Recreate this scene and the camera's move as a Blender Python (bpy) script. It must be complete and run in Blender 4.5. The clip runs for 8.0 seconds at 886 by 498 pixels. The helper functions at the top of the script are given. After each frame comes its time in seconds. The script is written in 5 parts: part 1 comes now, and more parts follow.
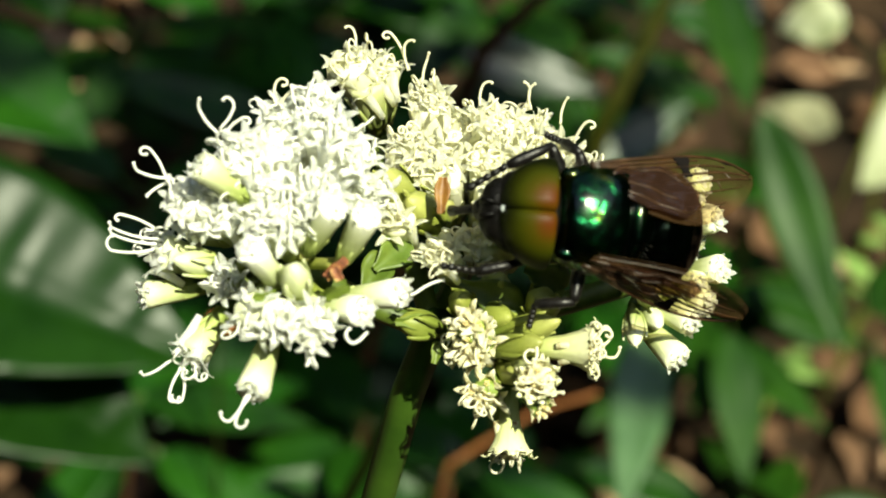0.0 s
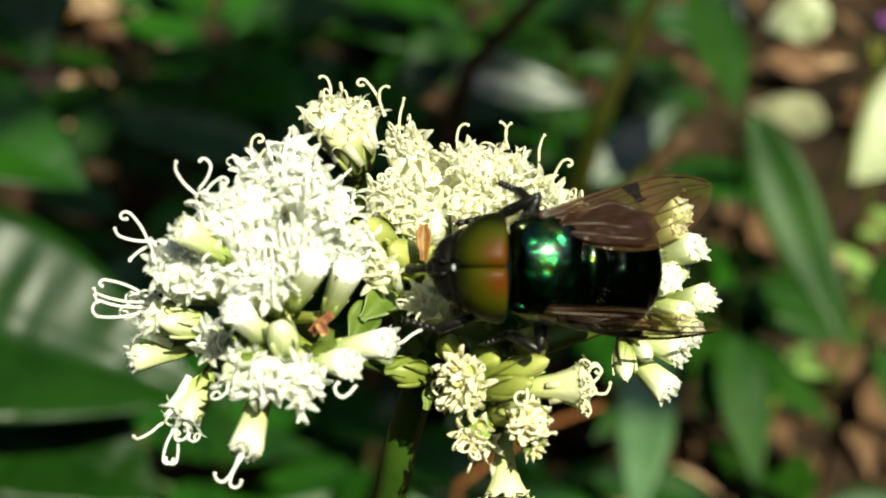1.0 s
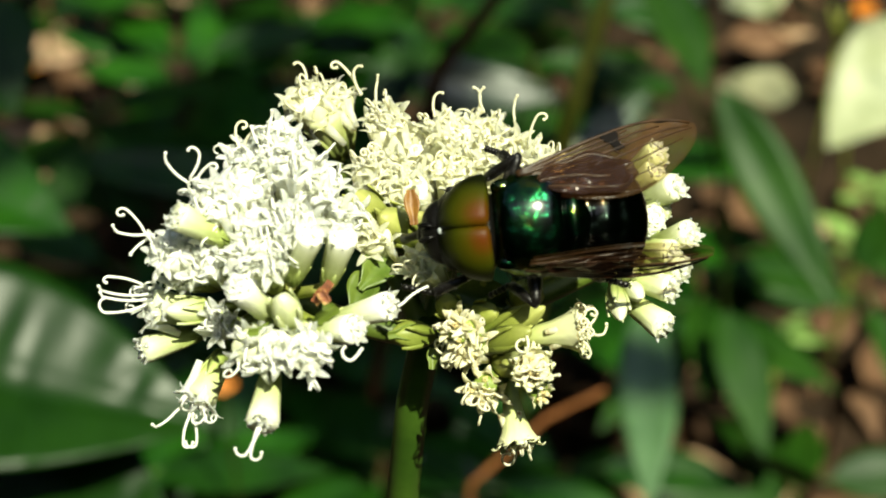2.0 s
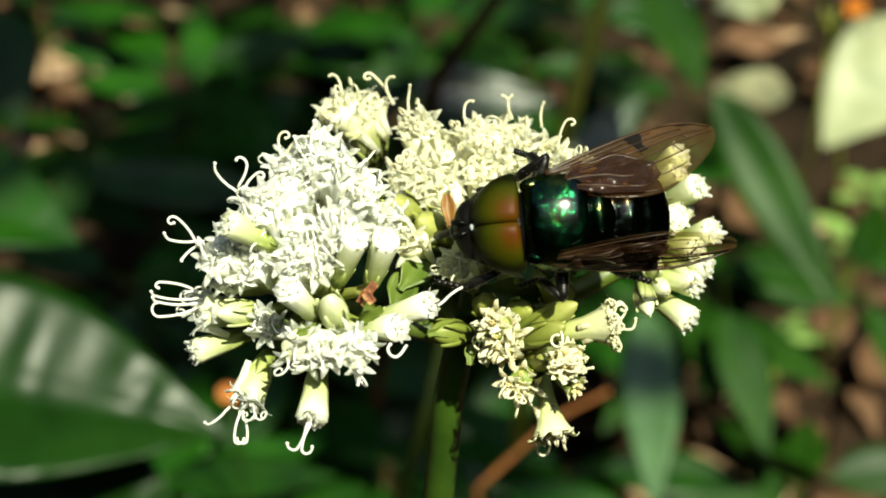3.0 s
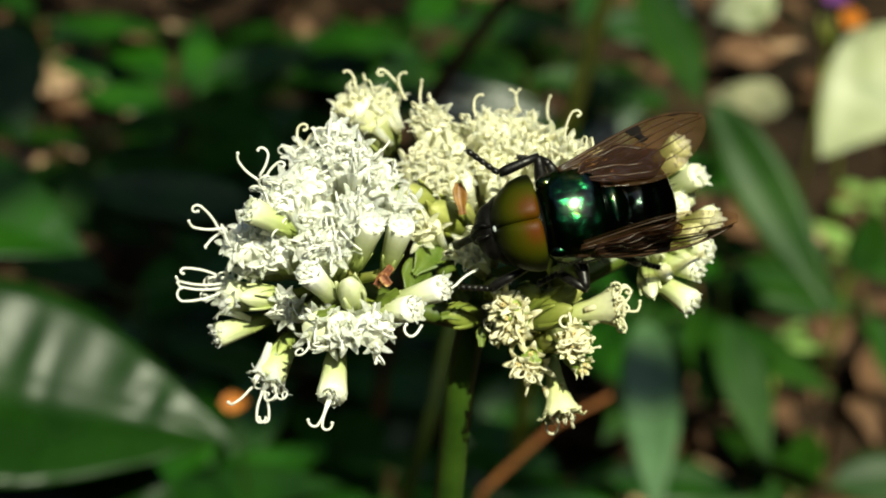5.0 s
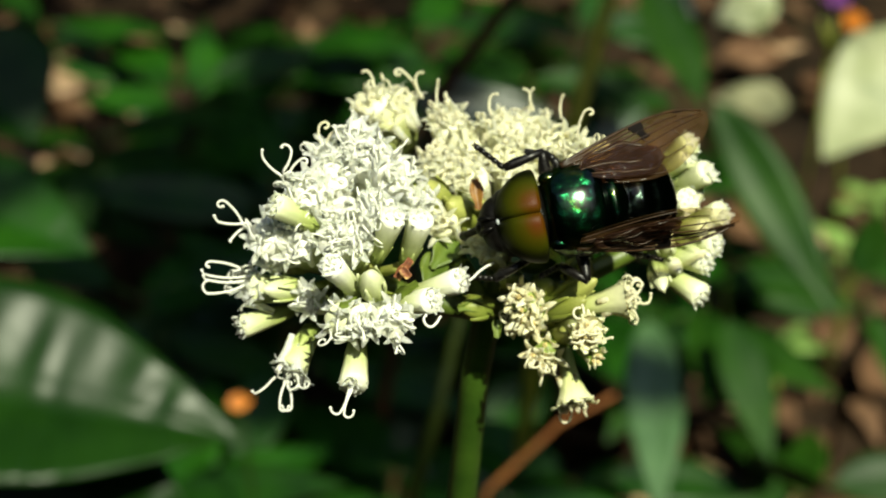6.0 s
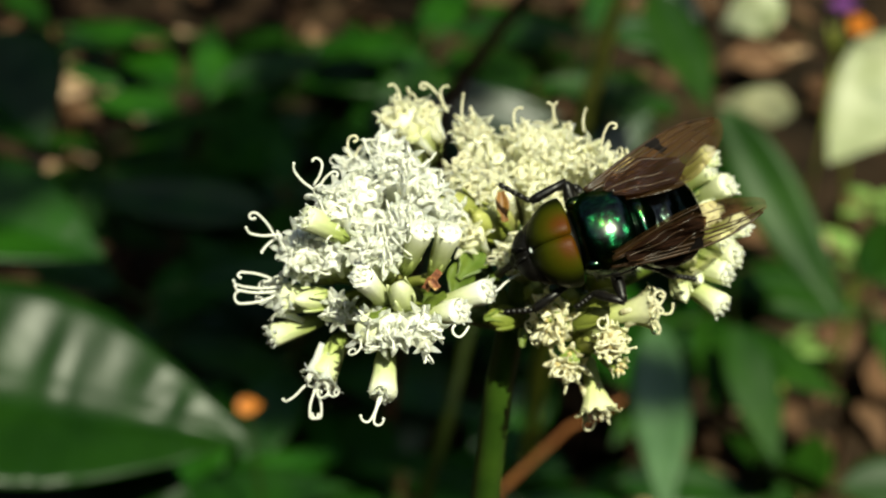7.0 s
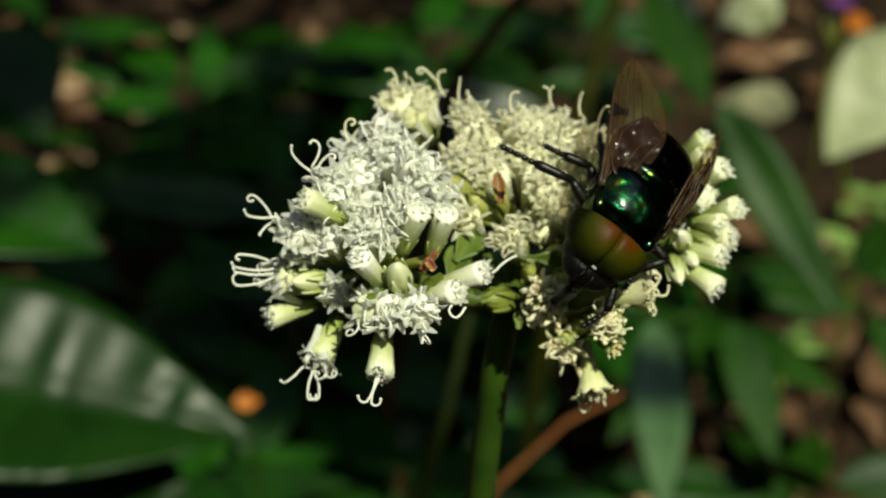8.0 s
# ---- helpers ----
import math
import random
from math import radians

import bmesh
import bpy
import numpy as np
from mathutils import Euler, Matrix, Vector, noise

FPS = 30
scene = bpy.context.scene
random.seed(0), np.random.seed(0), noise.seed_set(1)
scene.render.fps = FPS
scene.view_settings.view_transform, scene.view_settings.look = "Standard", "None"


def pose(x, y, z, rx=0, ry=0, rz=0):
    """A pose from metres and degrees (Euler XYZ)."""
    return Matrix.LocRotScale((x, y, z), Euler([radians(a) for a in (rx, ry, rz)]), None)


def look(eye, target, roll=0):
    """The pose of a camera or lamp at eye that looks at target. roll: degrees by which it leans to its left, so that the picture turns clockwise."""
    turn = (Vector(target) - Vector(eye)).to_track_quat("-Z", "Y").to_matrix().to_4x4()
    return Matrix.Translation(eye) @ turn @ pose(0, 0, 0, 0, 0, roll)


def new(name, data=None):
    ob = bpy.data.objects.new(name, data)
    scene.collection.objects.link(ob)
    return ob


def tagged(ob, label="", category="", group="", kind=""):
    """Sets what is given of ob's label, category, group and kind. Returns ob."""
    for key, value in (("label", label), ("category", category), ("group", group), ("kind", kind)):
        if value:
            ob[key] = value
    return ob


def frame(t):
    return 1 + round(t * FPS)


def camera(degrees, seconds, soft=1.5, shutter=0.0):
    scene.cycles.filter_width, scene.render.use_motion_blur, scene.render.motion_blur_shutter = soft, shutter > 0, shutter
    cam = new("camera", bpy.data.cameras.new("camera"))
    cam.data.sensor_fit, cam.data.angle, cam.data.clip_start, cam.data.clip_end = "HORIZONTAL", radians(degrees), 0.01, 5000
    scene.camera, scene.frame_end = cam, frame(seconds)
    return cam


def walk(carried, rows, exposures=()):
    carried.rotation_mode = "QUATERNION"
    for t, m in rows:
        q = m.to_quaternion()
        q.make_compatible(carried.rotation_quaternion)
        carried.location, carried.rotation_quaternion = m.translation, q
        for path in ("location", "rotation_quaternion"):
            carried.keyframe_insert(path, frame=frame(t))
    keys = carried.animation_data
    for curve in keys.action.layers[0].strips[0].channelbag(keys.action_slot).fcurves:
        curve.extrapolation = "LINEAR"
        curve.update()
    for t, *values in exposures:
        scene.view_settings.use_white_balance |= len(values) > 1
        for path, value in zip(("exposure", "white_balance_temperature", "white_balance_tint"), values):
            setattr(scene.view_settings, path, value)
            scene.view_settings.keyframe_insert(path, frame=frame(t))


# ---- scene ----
MM = 0.001
cam = camera(32.69, 8.0, soft=1.85)
cam.data.dof.use_dof = True
cam.data.dof.focus_distance = 0.0925
cam.data.dof.aperture_fstop = 44.0
# seconds, place in metres, turn in degrees
PATH = [
    (0, 0.00156, -0.06179, 0.66235, 47.822, -7.548, 7.634),
    (0.5, 0.00172, -0.0618, 0.6628, 47.958, -7.375, 7.483),
    (1, 0.00221, -0.06064, 0.66393, 48.614, -5.057, 5.397),
    (1.5, 0.0024, -0.06239, 0.66296, 49.167, -2.138, 2.656),
    (3, -0.00035, -0.06833, 0.66595, 49.663, -0.079, 0.085),
    (3.5, -0.00207, -0.06936, 0.66701, 49.842, -0.014, 0.031),
    (4, -0.00168, -0.07052, 0.66672, 50, -0, -0),
    (4.5, -0.00119, -0.07129, 0.66675, 50.127, 0.098, -0.166),
    (6, -0.00225, -0.07549, 0.66889, 50.287, 0.172, -0.094),
    (6.5, -0.00366, -0.07577, 0.66901, 50.354, 0.169, -0.022),
    (7, -0.00383, -0.07676, 0.67069, 50.396, 0.202, 0.054),
    (7.5, -0.00469, -0.07703, 0.67002, 50.38, 0.193, 0.007),
    (8, -0.00372, -0.07801, 0.67022, 50.364, 0.19, -0.012),
]
walk(cam, [(t, pose(x, y, z, rx, ry, rz)) for t, x, y, z, rx, ry, rz in PATH],
     exposures=[(t, e, 6700, 5) for t, e in ((0, 1.18), (1.5, 1.13), (3, 1.08), (3.5, 1.00), (4.5, 0.80), (6, 0.80), (7, 0.74), (7.5, 0.39), (8, 0.22))])

# ---------------------------------------------------------------- light
world = bpy.data.worlds.new("sky")
world.use_nodes = True
scene.world = world
wn = world.node_tree.nodes
wn.clear()
sky = wn.new("ShaderNodeTexSky")
sky.sky_type, sky.sun_disc = "NISHITA", False
SUN_FROM = Vector((0.26, -0.40, 0.88)).normalized()
sky.sun_elevation = math.asin(SUN_FROM.z)
sky.sun_rotation = math.atan2(SUN_FROM.x, SUN_FROM.y)
bg = wn.new("ShaderNodeBackground")
bg.inputs["Strength"].default_value = 0.15
wo = wn.new("ShaderNodeOutputWorld")
world.node_tree.links.new(sky.outputs["Color"], bg.inputs["Color"])
world.node_tree.links.new(bg.outputs["Background"], wo.inputs["Surface"])
sun_data = bpy.data.lights.new("sun", "SUN")
sun_data.energy, sun_data.angle, sun_data.color = 5.0, radians(0.6), (0.962, 0.955, 0.745)
sun = new("sun", sun_data)
sun.matrix_basis = look(SUN_FROM * 5, (0, 0, 0))


# ---------------------------------------------------------------- materials
def material(name):
    m = bpy.data.materials.new(name)
    m.use_nodes = True
    t = m.node_tree
    return m, t, t.nodes["Principled BSDF"], t.nodes["Material Output"]


def organic(name, stops, scale=900.0, axis="", length=1.0, rough=0.5, bump=0.3, spread=0.12, subsurface=0.0, translucent=0.0,
            fine=6.0, spec=0.5, coat=0.0, bump_mm=0.05):
    """A grown surface: a colour ramp along one axis of the object (or over noise), grain at two scales, a difference from piece to piece."""
    m, t, p, out = material(name)
    n, l = t.nodes, t.links
    tex = n.new("ShaderNodeTexCoord")
    big = n.new("ShaderNodeTexNoise")
    big.inputs["Scale"].default_value, big.inputs["Detail"].default_value = scale, 4
    small = n.new("ShaderNodeTexNoise")
    small.inputs["Scale"].default_value, small.inputs["Detail"].default_value = scale * fine, 3
    for x in (big, small):
        l.new(tex.outputs["Object"], x.inputs["Vector"])
    ramp = n.new("ShaderNodeValToRGB")
    el = ramp.color_ramp.elements
    while len(el) < len(stops):
        el.new(0.5)
    for e, (pos, c) in zip(el, stops):
        e.position, e.color = pos, (*c, 1)
    if axis:
        sep = n.new("ShaderNodeSeparateXYZ")
        l.new(tex.outputs["Object"], sep.inputs["Vector"])
        along = n.new("ShaderNodeMath")
        along.operation = "MULTIPLY_ADD"
        l.new(sep.outputs[axis], along.inputs[0])
        along.inputs[1].default_value = 1 / length
        wob = n.new("ShaderNodeMath")
        wob.operation = "MULTIPLY_ADD"
        l.new(big.outputs["Fac"], wob.inputs[0])
        wob.inputs[1].default_value, wob.inputs[2].default_value = 0.3, -0.15
        l.new(wob.outputs[0], along.inputs[2])
        l.new(along.outputs[0], ramp.inputs["Fac"])
    else:
        l.new(big.outputs["Fac"], ramp.inputs["Fac"])
    info = n.new("ShaderNodeObjectInfo")
    amount = n.new("ShaderNodeMath")
    amount.operation = "ADD"
    l.new(info.outputs["Random"], amount.inputs[0])
    l.new(small.outputs["Fac"], amount.inputs[1])
    rng = n.new("ShaderNodeMapRange")
    rng.inputs["From Min"].default_value, rng.inputs["From Max"].default_value = 0.3, 1.7
    rng.inputs["To Min"].default_value, rng.inputs["To Max"].default_value = 1 - spread, 1 + spread
    l.new(amount.outputs[0], rng.inputs["Value"])
    mul = n.new("ShaderNodeMix")
    mul.data_type, mul.blend_type = "RGBA", "MULTIPLY"
    mul.inputs[0].default_value = 1.0
    l.new(ramp.outputs["Color"], mul.inputs[6])
    l.new(rng.outputs["Result"], mul.inputs[7])
    l.new(mul.outputs[2], p.inputs["Base Color"])
    p.inputs["Roughness"].default_value = rough
    p.inputs["Specular IOR Level"].default_value = spec
    p.inputs["Coat Weight"].default_value = coat
    p.inputs["Coat Roughness"].default_value = 0.25
    if subsurface:
        p.inputs["Subsurface Weight"].default_value = subsurface
        p.inputs["Subsurface Radius"].default_value = (1.0, 0.9, 0.6)
        p.inputs["Subsurface Scale"].default_value = 0.001
    if bump:
        b = n.new("ShaderNodeBump")
        b.inputs["Strength"].default_value, b.inputs["Distance"].default_value = bump, bump_mm * MM
        l.new(small.outputs["Fac"], b.inputs["Height"])
        l.new(b.outputs["Normal"], p.inputs["Normal"])
    if translucent:
        tr = n.new("ShaderNodeBsdfTranslucent")
        l.new(mul.outputs[2], tr.inputs["Color"])
        mix = n.new("ShaderNodeMixShader")
        mix.inputs[0].default_value = translucent
        l.new(p.outputs[0], mix.inputs[1])
        l.new(tr.outputs[0], mix.inputs[2])
        l.new(mix.outputs[0], out.inputs["Surface"])
    return m


petal_white = organic("petal_white", [(0.3, (0.90, 0.92, 0.82)), (0.7, (0.95, 0.95, 0.92))], rough=0.6, spread=0.10, translucent=0.56, subsurface=0.7, spec=0.12, bump=0.6, bump_mm=0.08)
petal_cream = organic("petal_cream", [(0.3, (0.87, 0.87, 0.67)), (0.7, (0.93, 0.92, 0.79))], rough=0.6, spread=0.12, translucent=0.56, subsurface=0.7, spec=0.12, bump=0.6, bump_mm=0.08)
petal_old = organic("petal_old", [(0.30, (0.42, 0.26, 0.10)), (0.41, (0.84, 0.80, 0.54)), (0.7, (0.92, 0.90, 0.72))], scale=1500, rough=0.65, spread=0.12, translucent=0.5, spec=0.2)
style_white = organic("style_white", [(0.3, (0.84, 0.84, 0.76)), (0.7, (0.9, 0.9, 0.86))], rough=0.5, spread=0.06, translucent=0.4, spec=0.25)
style_cream = organic("style_cream", [(0.3, (0.80, 0.77, 0.56)), (0.7, (0.90, 0.87, 0.70))], rough=0.5, spread=0.08, translucent=0.4, spec=0.25)
anther_tan = organic("anther_tan", [(0.3, (0.45, 0.33, 0.12)), (0.7, (0.66, 0.56, 0.28))], scale=1500, rough=0.6)
involucre_white = organic("involucre_white", [(0.0, (0.17, 0.23, 0.04)), (0.32, (0.36, 0.42, 0.13)), (0.68, (0.68, 0.71, 0.44)), (1.0, (0.88, 0.88, 0.77))], axis="Z", length=0.0052, scale=500, translucent=0.15, spread=0.12, spec=0.35)
involucre_cream = organic("involucre_cream", [(0.0, (0.16, 0.22, 0.04)), (0.30, (0.42, 0.46, 0.16)), (0.65, (0.74, 0.74, 0.46)), (1.0, (0.84, 0.83, 0.62))], axis="Z", length=0.0062, scale=500, translucent=0.2, spread=0.12, spec=0.35)
involucre_green = organic("involucre_green", [(0.0, (0.10, 0.16, 0.02)), (0.5, (0.24, 0.31, 0.06)), (1.0, (0.55, 0.58, 0.24))], axis="Z", length=0.0085, scale=500, translucent=0.15, spread=0.15, spec=0.4)
bud_green = organic("bud_green", [(0.0, (0.10, 0.14, 0.018)), (0.55, (0.21, 0.24, 0.04)), (1.0, (0.38, 0.38, 0.12))], axis="Z", length=0.006, scale=600, translucent=0.12, spread=0.2, spec=0.4)
stem_green = organic("stem_green", [(0.3, (0.020, 0.056, 0.004)), (0.7, (0.042, 0.092, 0.008))], scale=260, rough=0.45, spread=0.2, translucent=0.12)
bract_green = organic("bract_green", [(0.3, (0.05, 0.09, 0.009)), (0.7, (0.11, 0.15, 0.022))], scale=400, rough=0.45, spread=0.25, translucent=0.15)
withered = organic("withered", [(0.3, (0.05, 0.015, 0.006)), (0.55, (0.18, 0.055, 0.018)), (0.7, (0.40, 0.26, 0.08))], scale=1800, rough=0.7)
orange_ray = organic("orange_ray", [(0.3, (0.15, 0.055, 0.008)), (0.7, (0.28, 0.135, 0.02))], scale=1200, rough=0.5, translucent=0.3)
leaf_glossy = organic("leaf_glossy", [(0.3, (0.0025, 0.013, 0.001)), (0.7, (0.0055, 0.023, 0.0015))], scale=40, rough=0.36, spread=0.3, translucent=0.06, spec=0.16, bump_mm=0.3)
leaf_shiny = organic("leaf_shiny", [(0.3, (0.004, 0.020, 0.002)), (0.7, (0.010, 0.036, 0.003))], scale=40, rough=0.36, spread=0.3, translucent=0.06, spec=0.6, bump_mm=0.3)
# sky sheen put into the colour: paler, greyer green for one lance leaf
leaf_painted_sheen = organic("leaf_painted_sheen", [(0.3, (0.030, 0.075, 0.022)), (0.7, (0.060, 0.125, 0.045))], scale=40, rough=0.42, spread=0.3, translucent=0.1, spec=0.6, bump_mm=0.3)
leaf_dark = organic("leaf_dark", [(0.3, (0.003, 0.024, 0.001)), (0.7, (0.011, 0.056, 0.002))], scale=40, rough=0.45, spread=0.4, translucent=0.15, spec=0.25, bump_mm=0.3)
leaf_mid = organic("leaf_mid", [(0.3, (0.006, 0.032, 0.002)), (0.7, (0.016, 0.056, 0.003))], scale=30, rough=0.5, spread=0.3, translucent=0.25, spec=0.2, bump_mm=0.3)
leaf_light = organic("leaf_light", [(0.3, (0.10, 0.20, 0.04)), (0.7, (0.20, 0.30, 0.08))], scale=30, rough=0.45, spread=0.3, translucent=0.25, bump_mm=0.3)
leaf_pale = organic("leaf_pale", [(0.3, (0.10, 0.13, 0.05)), (0.45, (0.24, 0.27, 0.14)), (0.7, (0.33, 0.35, 0.21))], scale=45, rough=0.5, spread=0.15, translucent=0.25, bump_mm=0.3)
leaf_faded = organic("leaf_faded", [(0.3, (0.05, 0.06, 0.03)), (0.5, (0.16, 0.16, 0.09)), (0.7, (0.24, 0.24, 0.14))], scale=60, rough=0.6, spread=0.2, translucent=0.15, spec=0.2, bump_mm=0.4)
leaf_orange = organic("leaf_orange", [(0.3, (0.45, 0.12, 0.006)), (0.7, (0.62, 0.22, 0.02))], scale=60, rough=0.5, spread=0.2, translucent=0.3, bump_mm=0.3)
stem_yellow = organic("stem_yellow", [(0.3, (0.10, 0.13, 0.015)), (0.7, (0.20, 0.22, 0.03))], scale=90, rough=0.5, spread=0.2)
stem_olive = organic("stem_olive", [(0.3, (0.19, 0.21, 0.015)), (0.7, (0.32, 0.32, 0.03))], scale=90, rough=0.5, spread=0.2)
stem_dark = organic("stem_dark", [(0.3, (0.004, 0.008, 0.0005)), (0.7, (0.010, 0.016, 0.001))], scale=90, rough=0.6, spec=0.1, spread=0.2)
twig_brown = organic("twig_brown", [(0.3, (0.03, 0.014, 0.008)), (0.7, (0.09, 0.045, 0.02))], scale=120, rough=0.75, spec=0.1, spread=0.3, bump=0.6, bump_mm=0.4)
litter_brown = organic("litter_brown", [(0.25, (0.028, 0.013, 0.007)), (0.5, (0.075, 0.040, 0.021)), (0.75, (0.17, 0.10, 0.06))], scale=14, rough=0.7, spec=0.1, spread=0.3, bump_mm=0.6)
litter_pale = organic("litter_pale", [(0.3, (0.24, 0.15, 0.085)), (0.7, (0.40, 0.28, 0.18))], scale=20, rough=0.65, spec=0.1, spread=0.25, bump_mm=0.6)
litter_tan = organic("litter_tan", [(0.3, (0.20, 0.12, 0.07)), (0.7, (0.32, 0.22, 0.14))], scale=20, rough=0.65, spec=0.1, spread=0.2, bump_mm=0.6)
litter_orange = organic("litter_orange", [(0.3, (0.20, 0.055, 0.006)), (0.7, (0.34, 0.115, 0.015))], scale=30, rough=0.6, spec=0.1, spread=0.25, bump_mm=0.5)
twig_rust = organic("twig_rust", [(0.3, (0.12, 0.042, 0.012)), (0.7, (0.22, 0.085, 0.028))], scale=120, rough=0.7, spread=0.25, spec=0.1, bump_mm=0.3)
soil = organic("soil", [(0.3, (0.006, 0.004, 0.002)), (0.55, (0.022, 0.013, 0.007)), (0.8, (0.06, 0.035, 0.018))], scale=18, rough=0.9, spec=0.1, spread=0.1, bump=0.8, bump_mm=6, fine=8)
blossom_purple = organic("blossom_purple", [(0.3, (0.09, 0.02, 0.13)), (0.7, (0.17, 0.04, 0.23))], scale=200, rough=0.5, translucent=0.2)


# ---------------------------------------------------------------- mesh helpers (lengths in mm inside one organ)
class Shape:
    """Collects points and faces of one mesh; lengths in millimetres."""

    def __init__(self):
        self.v, self.f, self.s = [], [], []

    def point(self, p):
        self.v.append((p[0] * MM, p[1] * MM, p[2] * MM))
        return len(self.v) - 1

    def face(self, *ids, slot=0):
        self.f.append(ids)
        self.s.append(slot)

    def rings(self, rings, close_start=True, close_end=True, slot=0):
        ids = [[self.point(p) for p in ring] for ring in rings]
        n = len(ids[0])
        for a, b in zip(ids, ids[1:]):
            for i in range(n):
                self.face(a[i], a[(i + 1) % n], b[(i + 1) % n], b[i], slot=slot)
        if close_start:
            self.face(*reversed(ids[0]), slot=slot)
        if close_end:
            self.face(*ids[-1], slot=slot)
        return ids

    def lathe(self, profile, sides=12, flutes=0, depth=0.0, m=None, **k):
        """profile: rows of height, radius."""
        out = []
        for z, r in profile:
            ring = []
            for i in range(sides):
                a = 2 * math.pi * i / sides
                q = r * (1 + depth * math.cos(flutes * a))
                p = Vector((q * math.cos(a), q * math.sin(a), z))
                ring.append(m @ p if m else p)
            out.append(ring)
        return self.rings(out, **k)

    def tube(self, path, radii, sides=6, **k):
        path = [Vector(p) for p in path]
        out, side = [], None
        for i, p in enumerate(path):
            d = (path[min(i + 1, len(path) - 1)] - path[max(i - 1, 0)]).normalized()
            if side is None:
                side = d.orthogonal().normalized()
            side = (side - d * side.dot(d)).normalized()
            up = d.cross(side)
            r = radii[i] if isinstance(radii, (list, tuple)) else radii
            out.append([p + (side * math.cos(2 * math.pi * j / sides) + up * math.sin(2 * math.pi * j / sides)) * r for j in range(sides)])
        return self.rings(out, **k)

    def ball(self, c, r, sides=20, stacks=12, m=None, power=1.0):
        c, rows = Vector(c), []
        for j in range(1, stacks):
            b = math.pi * j / stacks
            ring = []
            for i in range(sides):
                a = 2 * math.pi * i / sides
                q = Vector((math.sin(b) * math.cos(a), math.sin(b) * math.sin(a), -math.cos(b)))
                q = Vector([math.copysign(abs(x) ** power, x) for x in q])
                q = Vector((q.x * r[0], q.y * r[1], q.z * r[2]))
                ring.append(c + (m @ q if m else q))
            rows.append(ring)
        return self.rings(rows)

    def mesh(self, name, *mats, smooth=True):
        me = bpy.data.meshes.new(name)
        me.from_pydata(self.v, [], self.f)
        for x in mats:
            me.materials.append(x)
        me.polygons.foreach_set("use_smooth", [smooth] * len(self.f))
        me.polygons.foreach_set("material_index", self.s)
        me.update()
        return me


def part(name, me, parent, m=None, label=""):
    ob = new(name, me)
    ob.parent = parent
    if m is not None:
        ob.matrix_basis = m
    return tagged(ob, label) if label else ob


def thing(name, label, category, m=None, group="", kind="", me=None):
    ob = new(name, me)
    if me is None:
        ob.empty_display_size = 0.01
    if m is not None:
        ob.matrix_basis = m
    return tagged(ob, label, category, group, kind)


def along(a, b, spin=0.0):
    """A pose at a whose z axis points to b."""
    a, b = Vector(a), Vector(b)
    return Matrix.Translation(a) @ (b - a).to_track_quat("Z", "Y").to_matrix().to_4x4() @ Matrix.Rotation(spin, 4, "Z")


rnd = random.Random(7)


# ---------------------------------------------------------------- ground
def ground():
    s = Shape()
    n, rings = 64, [0, 200, 500, 900, 1400, 2200, 4000, 9000, 30000, 120000, 400000]
    ids = []
    for r in rings[1:]:
        ids.append([s.point((r * math.cos(2 * math.pi * i / n), 900 + r * math.sin(2 * math.pi * i / n),
                             14 * noise.noise((r * math.cos(2 * math.pi * i / n) / 160, r * math.sin(2 * math.pi * i / n) / 160, 3)) - 16)) for i in range(n)])
    c = s.point((0, 900, -12))
    for i in range(n):
        s.face(c, ids[0][i], ids[0][(i + 1) % n])
    for a, b in zip(ids, ids[1:]):
        for i in range(n):
            s.face(a[i], b[i], b[(i + 1) % n], a[(i + 1) % n])
    thing("ground", "dark damp forest soil under leaf litter", "ground", kind="structure", me=s.mesh("ground", soil))


ground()


def woodland():
    """An unseen wall of dark woodland, added round the clearing to block low sky."""
    r = random.Random(5)
    s = Shape()
    n = 72
    rows = []
    for k, h in enumerate((-0.1, 0.5, 1.1, 1.7, 2.3, 2.9, 3.5)):
        row = []
        for i in range(n):
            a = 2 * math.pi * i / n
            d = 3.2 + 0.5 * noise.noise((3 * math.cos(a), 3 * math.sin(a), h)) + 0.25 * r.uniform(-1, 1) - 0.12 * h
            z = h + (0.5 * r.uniform(-1, 1) if k == 6 else 0)
            row.append(s.point((d * math.cos(a) / MM, (0.4 + d * math.sin(a)) / MM, z / MM)))
        rows.append(row)
    for a, c in zip(rows, rows[1:]):
        for i in range(n):
            s.face(a[i], a[(i + 1) % n], c[(i + 1) % n], c[i])
    for i in range(1600):
        a, h = r.uniform(0, 6.283), r.uniform(0.05, 3.6)
        d = 2.9 + r.uniform(-0.25, 0.2) - 0.12 * h
        L = r.uniform(90, 220)
        m = Matrix.Translation((d * math.cos(a) / MM, (0.4 + d * math.sin(a)) / MM, h / MM)) @ Euler((r.uniform(-1, 1), r.uniform(-0.3, 1.1), r.uniform(0, 6.3))).to_matrix().to_4x4()
        leaf_into(s, L, L * 0.4, seed=i, rows=4, m=m, rib=False)
    thing("backdrop", "unseen dark green leaf wall added to block the low sky", "woodland", kind="structure", me=s.mesh("backdrop", leaf_dark))


